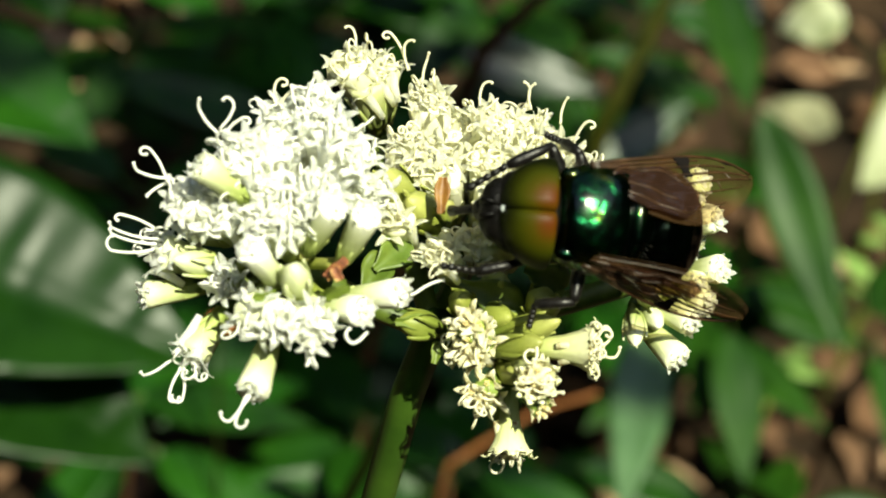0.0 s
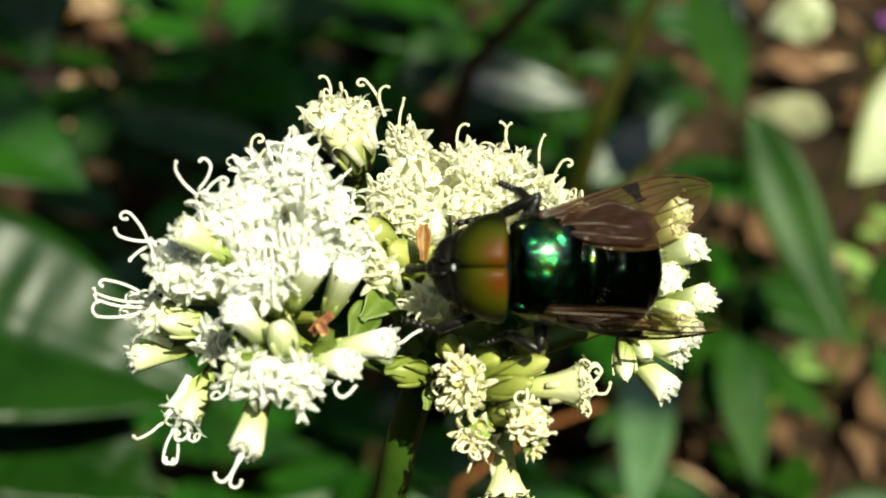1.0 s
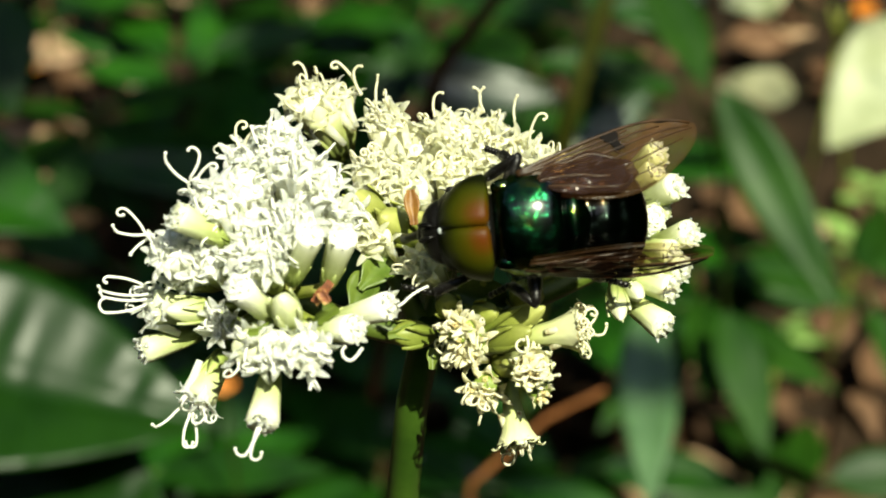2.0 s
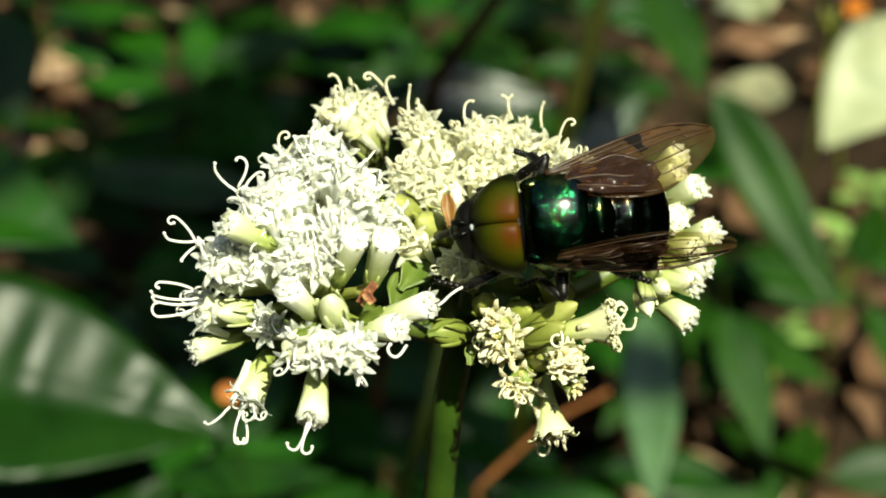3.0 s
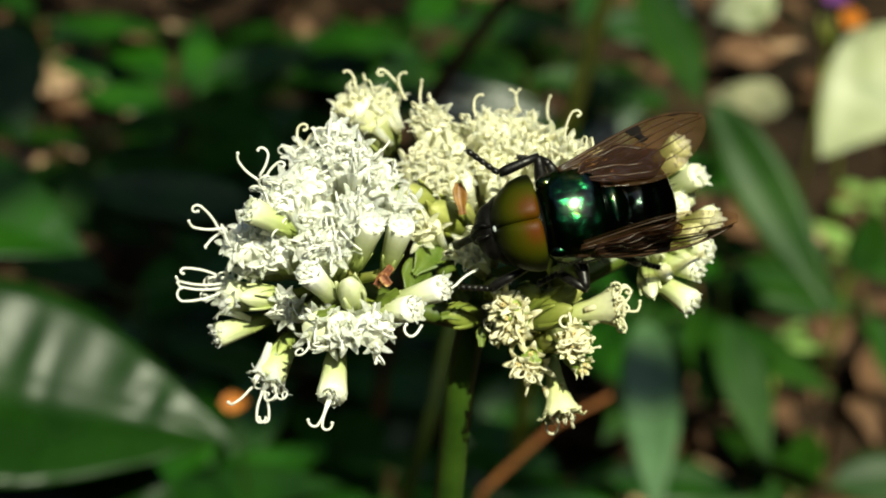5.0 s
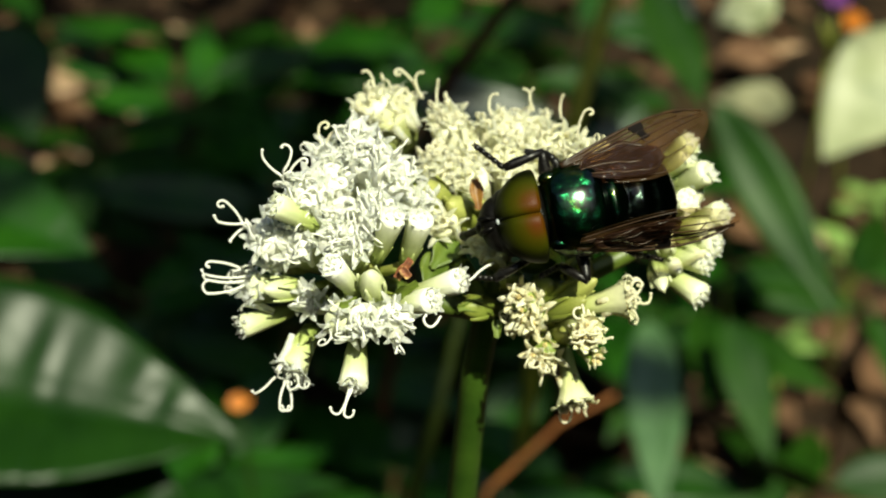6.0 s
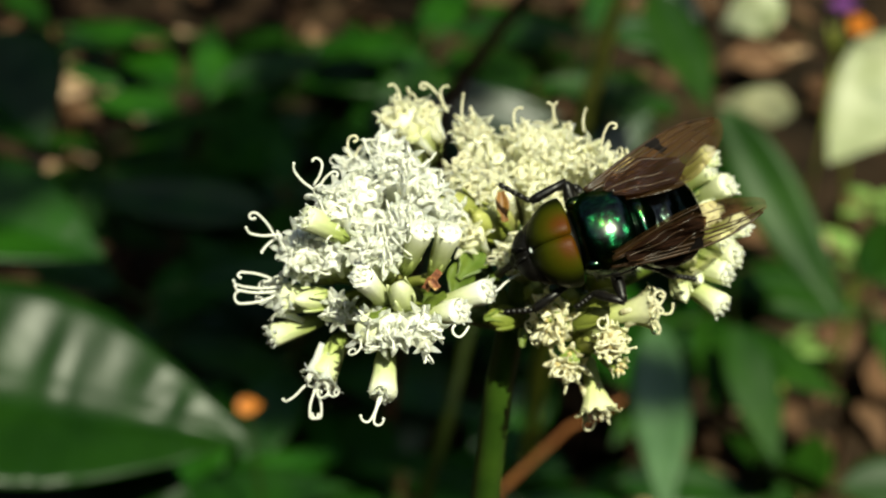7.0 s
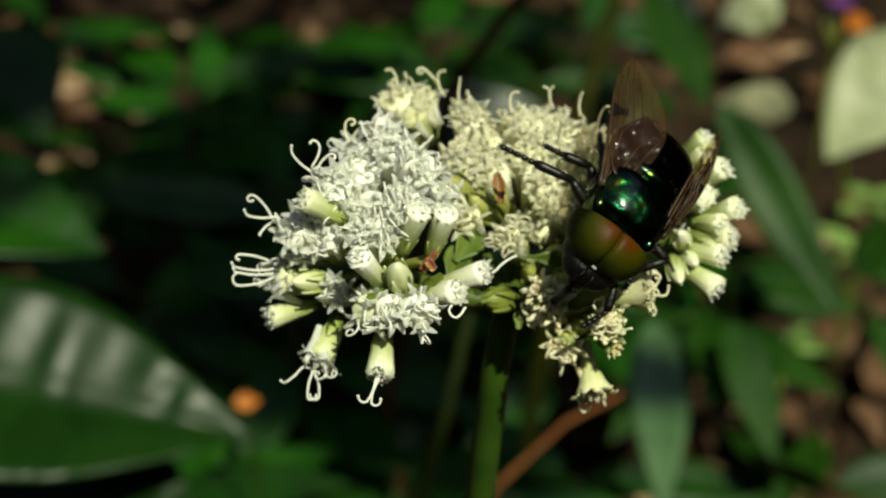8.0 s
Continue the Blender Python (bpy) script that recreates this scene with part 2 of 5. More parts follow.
# ---------------------------------------------------------------- leaves and stems of the undergrowth
def leaf_into(s, length, width, droop=0.15, fold=0.12, wave=0.03, seed=0, rows=14, thick=0.25, m=None, slot=0, sharp=1.4, rib=True, quilt=0.0):
    """A leaf blade from the origin along +x, face up (+z), with midrib, side veins as ridges and a thickness; lengths in mm."""
    r = random.Random(seed)
    ph = r.uniform(0, 6)
    cols = (-1, -0.66, -0.33, 0, 0.33, 0.66, 1) if not quilt else [j / 6 - 1 for j in range(13)]
    top, low = [], []
    for i in range(rows + 1):
        u = i / rows
        half = width / 2 * (math.sin(math.pi * min(1, u ** 0.75)) ** 0.85 if u < 1 else 0)
        half *= (1 - max(0, u - 0.6) * 0.25 * sharp)
        half = max(half, 0.25)
        a, b = [], []
        for c in cols:
            z = -droop * length * u * u + fold * abs(c) * half + wave * half * math.sin(9 * u + ph + c) * abs(c)
            if rib:
                z += 0.0035 * width * (1 if i % 2 else -1) * (1 - abs(c)) * (c != 0) * (quilt == 0)
                z += quilt * math.sin(2 * math.pi * (u * length / 13.5 - 0.55 * abs(c)) + 1.5 * math.sin(9 * u + 1) + 0.9 * math.sin(23 * u)) * (0.55 + 0.45 * math.sin(17 * u + 2 * c)) * math.sin(math.pi * abs(c)) ** 0.7
                z -= 0.02 * width * (c == 0)
            p = Vector((length * u, c * half, z))
            q = p - Vector((0, 0, thick))
            a.append(s.point(m @ p if m else p))
            b.append(s.point(m @ q if m else q))
        top.append(a)
        low.append(b)
    k = len(cols)
    for i in range(rows):
        for j in range(k - 1):
            s.face(top[i][j], top[i + 1][j], top[i + 1][j + 1], top[i][j + 1], slot=slot)
            s.face(low[i][j + 1], low[i + 1][j + 1], low[i + 1][j], low[i][j], slot=slot)
        s.face(top[i][0], low[i][0], low[i + 1][0], top[i + 1][0], slot=slot)
        s.face(top[i + 1][k - 1], low[i + 1][k - 1], low[i][k - 1], top[i][k - 1], slot=slot)


def blade_pose(base, tip, face):
    """A pose at base, x to the tip, z as near as can be to the way face."""
    base, tip = Vector(base), Vector(tip)
    x = (tip - base).normalized()
    z = Vector(face)
    z = (z - x * z.dot(x)).normalized()
    y = z.cross(x)
    return Matrix.Translation(base) @ Matrix((x, y, z)).transposed().to_4x4()


def shrub(name, label, foot, leaves, mat, stem_mat, group=""):
    """A plant rooted at foot: a stem, and leaves given as base, tip, width in mm, facing way."""
    foot = Vector(foot)
    root = thing(name, label, "plant", Matrix.Translation(foot), group=group)
    inv = Matrix.Translation(-foot)
    crown = sum((Vector(b) for b, *_ in leaves), Vector()) / len(leaves)
    top = Vector((crown.x, crown.y + 0.02, max(b[2] for b, *_ in leaves) - 0.01))
    bend = Vector((0.25 * (top.x - foot.x), 0.6 * (top.y - foot.y), 0.55 * top.z))
    at = [Vector((0, 0, -0.02)).lerp(bend, i / 12).lerp(bend.lerp(top - foot, i / 12), i / 12) for i in range(13)]
    s = Shape()
    s.tube([p / MM for p in at], [2.2 - 0.09 * i for i in range(13)], 8)
    part("stem", s.mesh("stem", stem_mat), root)
    for n, (b, t, w, face, *own) in enumerate(leaves):
        s = Shape()
        if name == "broad_leaved_shrub":
            leaf_into(s, (Vector(t) - Vector(b)).length / MM, w, seed=n, droop=0.03, fold=0.30, wave=0.02, rows=70, quilt=0.62 if n < 2 else 0.2)
        else:
            leaf_into(s, (Vector(t) - Vector(b)).length / MM, w, seed=n, droop=0.05 * (n % 3), wave=0.22 if mat is leaf_pale else 0.08, rows=26)
        leaf = part("leaf", s.mesh("leaf", own[0] if own else mat), root, inv @ blade_pose(b, t, face))
        start = min(at, key=lambda p: abs(p.z - (b[2] - foot.z - 0.03)))
        end, back = Vector(b) - foot, leaf.matrix_basis.inverted()
        dip = (start + end) / 2 - Vector((0, 0, 0.006))
        s = Shape()
        s.tube([(back @ start.lerp(dip, u).lerp(dip.lerp(end, u), u)) / MM for u in [i / 8 for i in range(9)]], [1.1 - 0.04 * i for i in range(9)], 6)
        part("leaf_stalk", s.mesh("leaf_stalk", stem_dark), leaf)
    return root


woodland()


def added_shade():
    """Unseen leafy boughs, added to shade the undergrowth; they reach out from the woodland."""
    r = random.Random(11)
    s = Shape()
    boughs = []
    for k in range(16):
        y = -0.42 + 1.85 * k / 15
        a, c = Vector((-3.0, y * 1.3 + 0.2, 1.9)), Vector((0.6 + (r.uniform(-0.05, 0.15) if y < 0.15 else r.uniform(0.2, 0.5)), y + 0.12, r.uniform(1.85, 2.1)))
        boughs.append((a, c))
        s.tube([a.lerp(c, i / 10) / MM + Vector((0, 0, 120 * math.sin(math.pi * i / 10))) for i in range(11)], [16 - 1.3 * i for i in range(11)], 8, slot=1)
    slope = SUN_FROM / SUN_FROM.z
    # spots below that the added boughs leave open to the sun
    sun_gaps = [Vector(q) for q in ((-0.0748, 0.3000, 0.2870), (0.1300, 0.3800, 0.2100), (-0.1250, 0.2800, 0.4250), (-0.2900, 0.7900, 0.0120), (-0.2700, 0.9200, 0.0120), (0.1300, 0.4800, 0.2700), (0.1650, 0.4250, 0.2250), (0.0800, 0.3400, 0.2400), (0.0237, 0.6452, 0.1803), (-0.0606, 0.9043, 0.0120), (0.0500, 0.3880, 0.3620), (0.0400, 0.3780, 0.3300), (0.0250, 0.2040, 0.3710))]
    sun_gaps = [q - slope * (q.z - 0.6) for q in sun_gaps]
    for i in range(5200):
        a, c = r.choice(boughs)
        p = a.lerp(c, r.uniform(0.5, 1.0)) + Vector((0, r.uniform(-0.09, 0.07), r.uniform(-0.10, 0.22)))
        L = r.uniform(50, 100)
        m = Matrix.Translation(p / MM) @ Euler((r.uniform(-0.6, 0.6), r.uniform(-0.3, 0.7), r.uniform(0, 6.3))).to_matrix().to_4x4()
        tip = (m @ Vector((L, 0, 0))) * MM
        spots = [q - slope * (q.z - 0.6) for q in (p, tip, (p + tip) / 2)]
        if min((q.xy - Vector((0.004, 0.004))).length for q in spots) < 0.062 or min((q.xy - Vector((-0.05, 0.095))).length for q in spots) < 0.075 or min((q.xy - g.xy).length for q in spots for g in sun_gaps) < 0.072 or (p - slope * (p.z - 0.3)).x > r.uniform(0.06, 0.20) + 0.6 * max(0.0, 0.55 - (p - slope * (p.z - 0.3)).y) or ((p - slope * (p.z - 0.15)).y > 0.6 and r.random() < 0.45):
            continue
        leaf_into(s, L, L * 0.42, seed=i, rows=4, m=m, rib=False)
    # loose leaves up the sun line, added to shade two patches of undergrowth
    for i in range(560):
        spot = Vector((r.uniform(-0.22, 0.03), r.uniform(0.24, 0.5), 0.2)) if i % 2 else Vector((r.uniform(-0.16, -0.02), r.uniform(0.48, 0.68), 0.17))
        p = spot + slope * (r.uniform(1.72, 2.1) - 0.2)
        L = r.uniform(50, 100)
        m = Matrix.Translation(p / MM) @ Euler((r.uniform(-0.6, 0.6), r.uniform(-0.3, 0.7), r.uniform(0, 6.3))).to_matrix().to_4x4()
        tip = (m @ Vector((L, 0, 0))) * MM
        spots = [q - slope * (q.z - 0.6) for q in (p, tip, (p + tip) / 2)]
        if min((q.xy - Vector((0.004, 0.004))).length for q in spots) < 0.062 or min((q.xy - Vector((-0.05, 0.095))).length for q in spots) < 0.075 or min((q.xy - g.xy).length for q in spots for g in (sun_gaps[0], sun_gaps[-1])) < 0.05:
            continue
        leaf_into(s, L, L * 0.42, seed=i, rows=4, m=m, rib=False)
    thing("overhanging_boughs", "unseen dark green leafy boughs added to shade the undergrowth", "branches", kind="stuff", me=s.mesh("overhanging_boughs", leaf_dark, twig_brown))


added_shade()
BACK = (0, -0.55, 0.8)
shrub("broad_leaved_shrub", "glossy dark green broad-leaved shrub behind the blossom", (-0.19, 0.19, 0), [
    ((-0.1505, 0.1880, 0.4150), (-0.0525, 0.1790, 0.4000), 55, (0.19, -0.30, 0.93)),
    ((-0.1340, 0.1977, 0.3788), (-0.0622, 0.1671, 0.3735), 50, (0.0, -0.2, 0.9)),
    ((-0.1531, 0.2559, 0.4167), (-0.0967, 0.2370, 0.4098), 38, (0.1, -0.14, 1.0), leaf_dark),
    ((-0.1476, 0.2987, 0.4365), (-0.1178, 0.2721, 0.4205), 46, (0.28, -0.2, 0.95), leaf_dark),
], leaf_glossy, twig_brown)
shrub("lance_leaved_plant", "mid-green plant with long lance-shaped leaves", (0.17, 0.62, 0), [
    ((0.1214, 0.4949, 0.2812), (0.1721, 0.4162, 0.2190), 27, (-0.3, -0.5, 0.8)),
    ((0.0827, 0.3867, 0.2461), (0.0787, 0.2967, 0.2324), 24, (0.0, -0.57, 0.82), leaf_painted_sheen),
    ((0.1227, 0.4162, 0.2190), (0.1337, 0.3509, 0.2036), 23, (0.05, -0.57, 0.82)),
    ((0.0990, 0.5821, 0.2916), (0.1197, 0.5098, 0.2678), 30, (0.3, -0.6, 0.7)),
    ((0.1326, 0.3748, 0.1699), (0.1585, 0.3286, 0.2082), 30, (0.6, -0.2, 0.75), leaf_dark),
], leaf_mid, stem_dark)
shrub("pale_leaved_plant", "pale yellow-green leafy plant in the sun", (0.26, 0.70, 0), [
    ((0.2538, 0.6196, 0.2429), (0.1899, 0.5429, 0.2141), 55, BACK),
    ((0.1820, 0.5945, 0.2131), (0.1395, 0.5797, 0.2267), 22, BACK, leaf_faded),
    ((0.1849, 0.6662, 0.2361), (0.1504, 0.6580, 0.2264), 30, BACK),
], leaf_pale, stem_yellow)
shrub("glossy_leaved_plant", "dark green plant whose glossy leaves catch the sky", (0.02, 0.66, 0), [
    ((-0.0165, 0.6400, 0.1850), (0.0639, 0.6483, 0.1690), 32, (0.14, -0.66, 0.76)),
    ((0.0624, 0.5635, 0.1765), (0.1099, 0.6110, 0.2018), 26, (0.1, -0.55, 0.8)),
    ((0.1250, 0.6919, 0.2356), (0.1331, 0.6357, 0.2000), 28, (-0.08, -0.52, 0.82)),
], leaf_shiny, stem_dark)

# other stems in the undergrowth
def reed(name, label, foot, points, r, mat):
    """A bare stem from its foot on the ground through points."""
    foot = Vector((*foot, -0.015))
    path = [(Vector(p) - foot) / MM for p in (foot, *points)]
    fine = []
    for p, q in zip(path, path[1:]):
        fine += [p.lerp(q, i / 8) + Vector((0.12 * r * math.sin(2.1 * i), 0.12 * r * math.cos(1.7 * i), 0)) for i in range(8)]
    fine.append(path[-1])
    s = Shape()
    s.tube(fine, [r * (1.15 - 0.3 * i / len(fine)) for i in range(len(fine))], 10)
    thing(name, label, "stem", Matrix.Translation(foot), me=s.mesh(name, mat))


reed("yellow_stem", "smooth yellow-green stem of a neighbouring plant", (0.02, 0.40), ((0.0443, 0.3790, 0.3455), (0.0606, 0.4086, 0.3961)), 3.5, stem_olive)
reed("brown_twig", "dark brown leaning twig", (-0.06, 0.42), ((-0.0031, 0.3896, 0.3581), (0.0293, 0.4086, 0.3961)), 3.0, twig_brown)
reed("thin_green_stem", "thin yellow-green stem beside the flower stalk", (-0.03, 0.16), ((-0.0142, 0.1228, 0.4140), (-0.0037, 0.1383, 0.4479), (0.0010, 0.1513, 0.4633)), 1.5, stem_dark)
reed("rusty_twig", "thin rust-brown dead twig", (0.0, 0.30), ((0.0092, 0.1950, 0.3600), (0.0287, 0.2065, 0.3737), (0.0436, 0.2114, 0.3794)), 0.8, twig_rust)

# leaf litter
s = Shape()
for i in range(900):
    x, y = rnd.uniform(-1.4, 1.6), rnd.uniform(-0.2, 2.2)
    L = rnd.uniform(25, 80)
    m = Matrix.Translation((x / MM, y / MM, rnd.uniform(-6, 12))) @ Euler((rnd.uniform(-0.5, 0.5), rnd.uniform(-0.4, 0.4), rnd.uniform(0, 6.3))).to_matrix().to_4x4()
    leaf_into(s, L, L * rnd.uniform(0.3, 0.5), droop=rnd.uniform(-0.3, 0.4), fold=rnd.uniform(-0.3, 0.5), wave=0.15, seed=i, rows=6, m=m, slot=0 if x < 0.1 else rnd.choice((0, 0, 0, 1)))
for i in range(420):
    x, y = rnd.uniform(-0.4, 0.5), rnd.uniform(0.35, 1.3)
    L = rnd.uniform(14, 42)
    m = Matrix.Translation((x / MM, y / MM, rnd.uniform(-8, 12))) @ Euler((rnd.uniform(-0.9, 0.9), rnd.uniform(-0.7, 0.7), rnd.uniform(0, 6.3))).to_matrix().to_4x4()
    leaf_into(s, L, L * rnd.uniform(0.25, 0.6), droop=rnd.uniform(-0.4, 0.5), fold=rnd.uniform(-0.4, 0.7), wave=0.2, seed=i, rows=6, m=m, slot=0 if x < 0.1 else rnd.choice((0, 0, 0, 0, 0, 1)))
thing("leaf_litter", "dry brown fallen leaves on the soil", "leaf litter", kind="stuff", me=s.mesh("leaf_litter", litter_brown, litter_pale))


def fallen_leaf(at, length, turn, mat, label, seed):
    s = Shape()
    leaf_into(s, length, length * 0.5, droop=0.12, fold=0.25, wave=0.12, seed=seed, rows=10, m=Matrix.Translation((-length / 2, 0, 0)))
    at = Vector(at)
    thing("fallen_leaf", label, "dead leaf", Matrix.Translation(at) @ Euler((0.45, 0.1, turn)).to_matrix().to_4x4(), "fallen leaves on the soil", me=s.mesh("fallen_leaf", mat))


TAN, RUST = "curled tan dead leaf on the forest floor", "bright orange dead leaf on the forest floor"
for n, (at, length, turn, mat) in enumerate((
    ((-0.3119, 0.9274, 0.0120), 76, 0.4, litter_tan), ((-0.2537, 0.9234, 0.0120), 65, 1.2, litter_tan), ((-0.2687, 0.7726, 0.0120), 66, 1.5, litter_tan),
    ((-0.0606, 0.9043, 0.0120), 115, 1.5, litter_pale), ((0.2491, 0.9605, 0.0120), 58, 0.2, litter_brown), ((0.2469, 0.6300, 0.0120), 52, 0.7, litter_brown),
    ((0.2128, 0.5425, 0.0120), 50, 2.0, litter_brown), ((0.1434, 0.4947, 0.0120), 82, 0.1, litter_pale), ((0.2688, 0.5995, 0.0120), 56, 1.0, litter_brown),
    ((0.2119, 0.7503, 0.0120), 62, 1.0, litter_brown), ((0.2853, 1.0394, 0.0120), 72, 2.0, litter_brown), ((0.0911, 0.5608, 0.0120), 72, 2.5, litter_brown),
    ((-0.2273, 1.0029, 0.0120), 51, 2.5, litter_pale), ((-0.3060, 0.8070, 0.0120), 60, 0.9, litter_tan), ((-0.2800, 0.8350, 0.0140), 50, 2.2, litter_pale),
    ((-0.3010, 0.7320, 0.0120), 55, 0.1, litter_tan), ((-0.2880, 0.8930, 0.0120), 52, 1.7, litter_brown), ((-0.3180, 0.9540, 0.0120), 62, 2.6, litter_tan))):
    fallen_leaf(at, length, turn, mat, TAN, n)
for n, (at, length, turn) in enumerate((((-0.3247, 0.9036, 0.0120), 32, 0.4), ((0.3414, 1.0124, 0.0120), 42, 0.9))):
    fallen_leaf(at, length, turn, litter_orange, RUST, n + 30)


def blossom(at, seed):
    """A small purple flower on a thin stem, far off."""
    at = Vector(at)
    root = thing("purple_blossom", "small purple flower on a thin stem", "flower", Matrix.Translation((at.x, at.y, -0.01)))
    s = Shape()
    h = (at.z + 0.01) / MM
    s.tube([(0, 0, 0), (3, 2, h * 0.5), (0, 0, h)], [1.6, 1.3, 1.0], 8)
    part("stem", s.mesh("stem", stem_yellow), root)
    for k in range(6):
        s = Shape()
        leaf_into(s, 10, 6, droop=0.2, fold=0.2, seed=seed + k, rows=8)
        part("petal", s.mesh("petal", blossom_purple), root, Matrix.Translation((0, 0, h * MM)) @ Euler((0, -0.4, k * 1.047)).to_matrix().to_4x4())


blossom((0.2470, 0.7580, 0.1781), 1)


def withered_seedling(at):
    """A thin stem with one bright orange dying leaf."""
    at = Vector(at)
    root = thing("withered_seedling", "thin seedling with one bright orange dying leaf", "plant", Matrix.Translation((at.x, at.y, -0.01)))
    s = Shape()
    h = (at.z + 0.01) / MM
    s.tube([(0, 0, 0), (2, 1, h * 0.5), (0, 0, h)], [1.2, 0.9, 0.6], 8)
    part("stem", s.mesh("stem", stem_dark), root)
    s = Shape()
    leaf_into(s, 9, 6, droop=0.2, fold=0.2, wave=0.1, seed=4, rows=8, m=Matrix.Translation((-4, 0, 0)))
    part("leaf", s.mesh("leaf", leaf_orange), root, Matrix.Translation((0, 0, h * MM)) @ Euler((0.7, 0.1, 0.3)).to_matrix().to_4x4(), "bright orange dying leaf")


withered_seedling((-0.0748, 0.3000, 0.2870))


def sapling(at, count, seed):
    """A seedling with a tuft of small yellow-green leaves."""
    r = random.Random(seed)
    at = Vector(at)
    root = thing("seedling", "yellow-green seedling with small leaves in the sun", "plant", Matrix.Translation((at.x, at.y, -0.01)), "seedlings on the forest floor")
    s = Shape()
    h = (at.z + 0.01) / MM
    s.tube([(0, 0, 0), (2, 3, h * 0.5), (0, 0, h)], [1.5, 1.2, 0.8], 8)
    part("stem", s.mesh("stem", stem_yellow), root)
    for k in range(count):
        s = Shape()
        L = r.uniform(18, 30)
        leaf_into(s, L, L * 0.5, droop=0.15, seed=seed + k, rows=8)
        part("leaf", s.mesh("leaf", leaf_light), root, Matrix.Translation((0, 0, (h - 3 * k) * MM)) @ Euler((0, r.uniform(-0.5, 0.2), k * 2.4)).to_matrix().to_4x4())


for n, at in enumerate(((0.1785, 0.5119, 0.1152), (0.2302, 0.5837, 0.1228), (0.1099, 0.7131, 0.1212), (0.2397, 0.6032, 0.1459))):
    sapling(at, 5, n)


# low shrubs
def low_shrub(at, spread, count, length, mat, seed, width=0.36, label="low dark green leafy shrub in the shade"):
    """A small plant whose crown sits round the place at; spread and length in mm."""
    r = random.Random(seed)
    at = Vector(at)
    foot = Vector((at.x, at.y, -0.012))
    root = thing("low_shrub", label, "plant", Matrix.Translation(foot), "low shrubs of the undergrowth")
    s = Shape()
    h = (at.z - foot.z) / MM
    s.tube([(4 * math.sin(i * 1.7 + seed), 4 * math.cos(i * 2.1), h * i / 8) for i in range(9)], [2.4 - 0.15 * i for i in range(9)], 8)
    part("stem", s.mesh("stem", twig_brown), root)
    for k in range(count):
        a = 2.4 * k + r.uniform(-0.4, 0.4)
        z = h - spread * 0.9 * k / count
        d = Vector((math.cos(a), math.sin(a), r.uniform(-0.35, 0.35))).normalized()
        base = Vector((0, 0, z)) + d * spread * r.uniform(0.05, 0.35)
        tip = base + d * length * r.uniform(0.75, 1.2)
        s = Shape()
        leaf_into(s, (tip - base).length, length * width * r.uniform(0.8, 1.2), seed=seed + k, droop=r.uniform(0, 0.3), rows=10)
        leaf = part("leaf", s.mesh("leaf", mat), root, blade_pose(base * MM, tip * MM, (r.uniform(-0.3, 0.3), r.uniform(-0.5, 0.2), 1)))
        s = Shape()
        inv = leaf.matrix_basis.inverted()
        s.tube([(inv @ (q * MM)) / MM for q in (Vector((0, 0, z)), (base + Vector((0, 0, z))) / 2 - Vector((0, 0, 1)), base + d * 2)], 0.9, 6)
        part("leaf_stalk", s.mesh("leaf_stalk", stem_green), leaf)


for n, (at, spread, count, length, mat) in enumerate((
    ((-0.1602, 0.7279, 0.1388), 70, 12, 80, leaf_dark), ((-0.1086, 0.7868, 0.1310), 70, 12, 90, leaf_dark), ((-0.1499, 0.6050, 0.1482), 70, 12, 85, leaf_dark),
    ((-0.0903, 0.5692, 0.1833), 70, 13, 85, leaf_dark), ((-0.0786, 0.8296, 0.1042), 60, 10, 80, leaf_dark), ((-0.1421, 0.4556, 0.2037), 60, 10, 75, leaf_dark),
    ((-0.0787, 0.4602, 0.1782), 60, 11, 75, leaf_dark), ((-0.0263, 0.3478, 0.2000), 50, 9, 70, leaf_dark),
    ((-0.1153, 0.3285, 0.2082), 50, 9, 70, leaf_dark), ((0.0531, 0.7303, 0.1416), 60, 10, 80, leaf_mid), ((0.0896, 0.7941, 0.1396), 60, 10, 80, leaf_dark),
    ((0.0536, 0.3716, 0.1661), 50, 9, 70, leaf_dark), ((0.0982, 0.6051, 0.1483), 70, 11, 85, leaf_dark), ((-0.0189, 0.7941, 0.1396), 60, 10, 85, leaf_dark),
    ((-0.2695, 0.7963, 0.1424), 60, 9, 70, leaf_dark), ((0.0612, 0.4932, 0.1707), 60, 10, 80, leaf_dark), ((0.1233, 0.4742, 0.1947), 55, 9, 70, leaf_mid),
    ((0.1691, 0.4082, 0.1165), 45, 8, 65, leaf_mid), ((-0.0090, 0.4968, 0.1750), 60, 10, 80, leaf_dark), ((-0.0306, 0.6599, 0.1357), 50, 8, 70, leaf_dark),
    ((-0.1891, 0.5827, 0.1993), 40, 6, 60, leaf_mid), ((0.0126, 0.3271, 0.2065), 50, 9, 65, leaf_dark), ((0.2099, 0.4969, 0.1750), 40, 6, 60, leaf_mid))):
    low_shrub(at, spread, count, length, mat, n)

# ---------------------------------------------------------------- the flowering plant
TOP = Vector((0, 0, 0.6))
plant = thing("flowering_plant", "white and cream tufted blossom cluster on a slender green stalk", "flower", Matrix.Translation((0, 0, 0)))


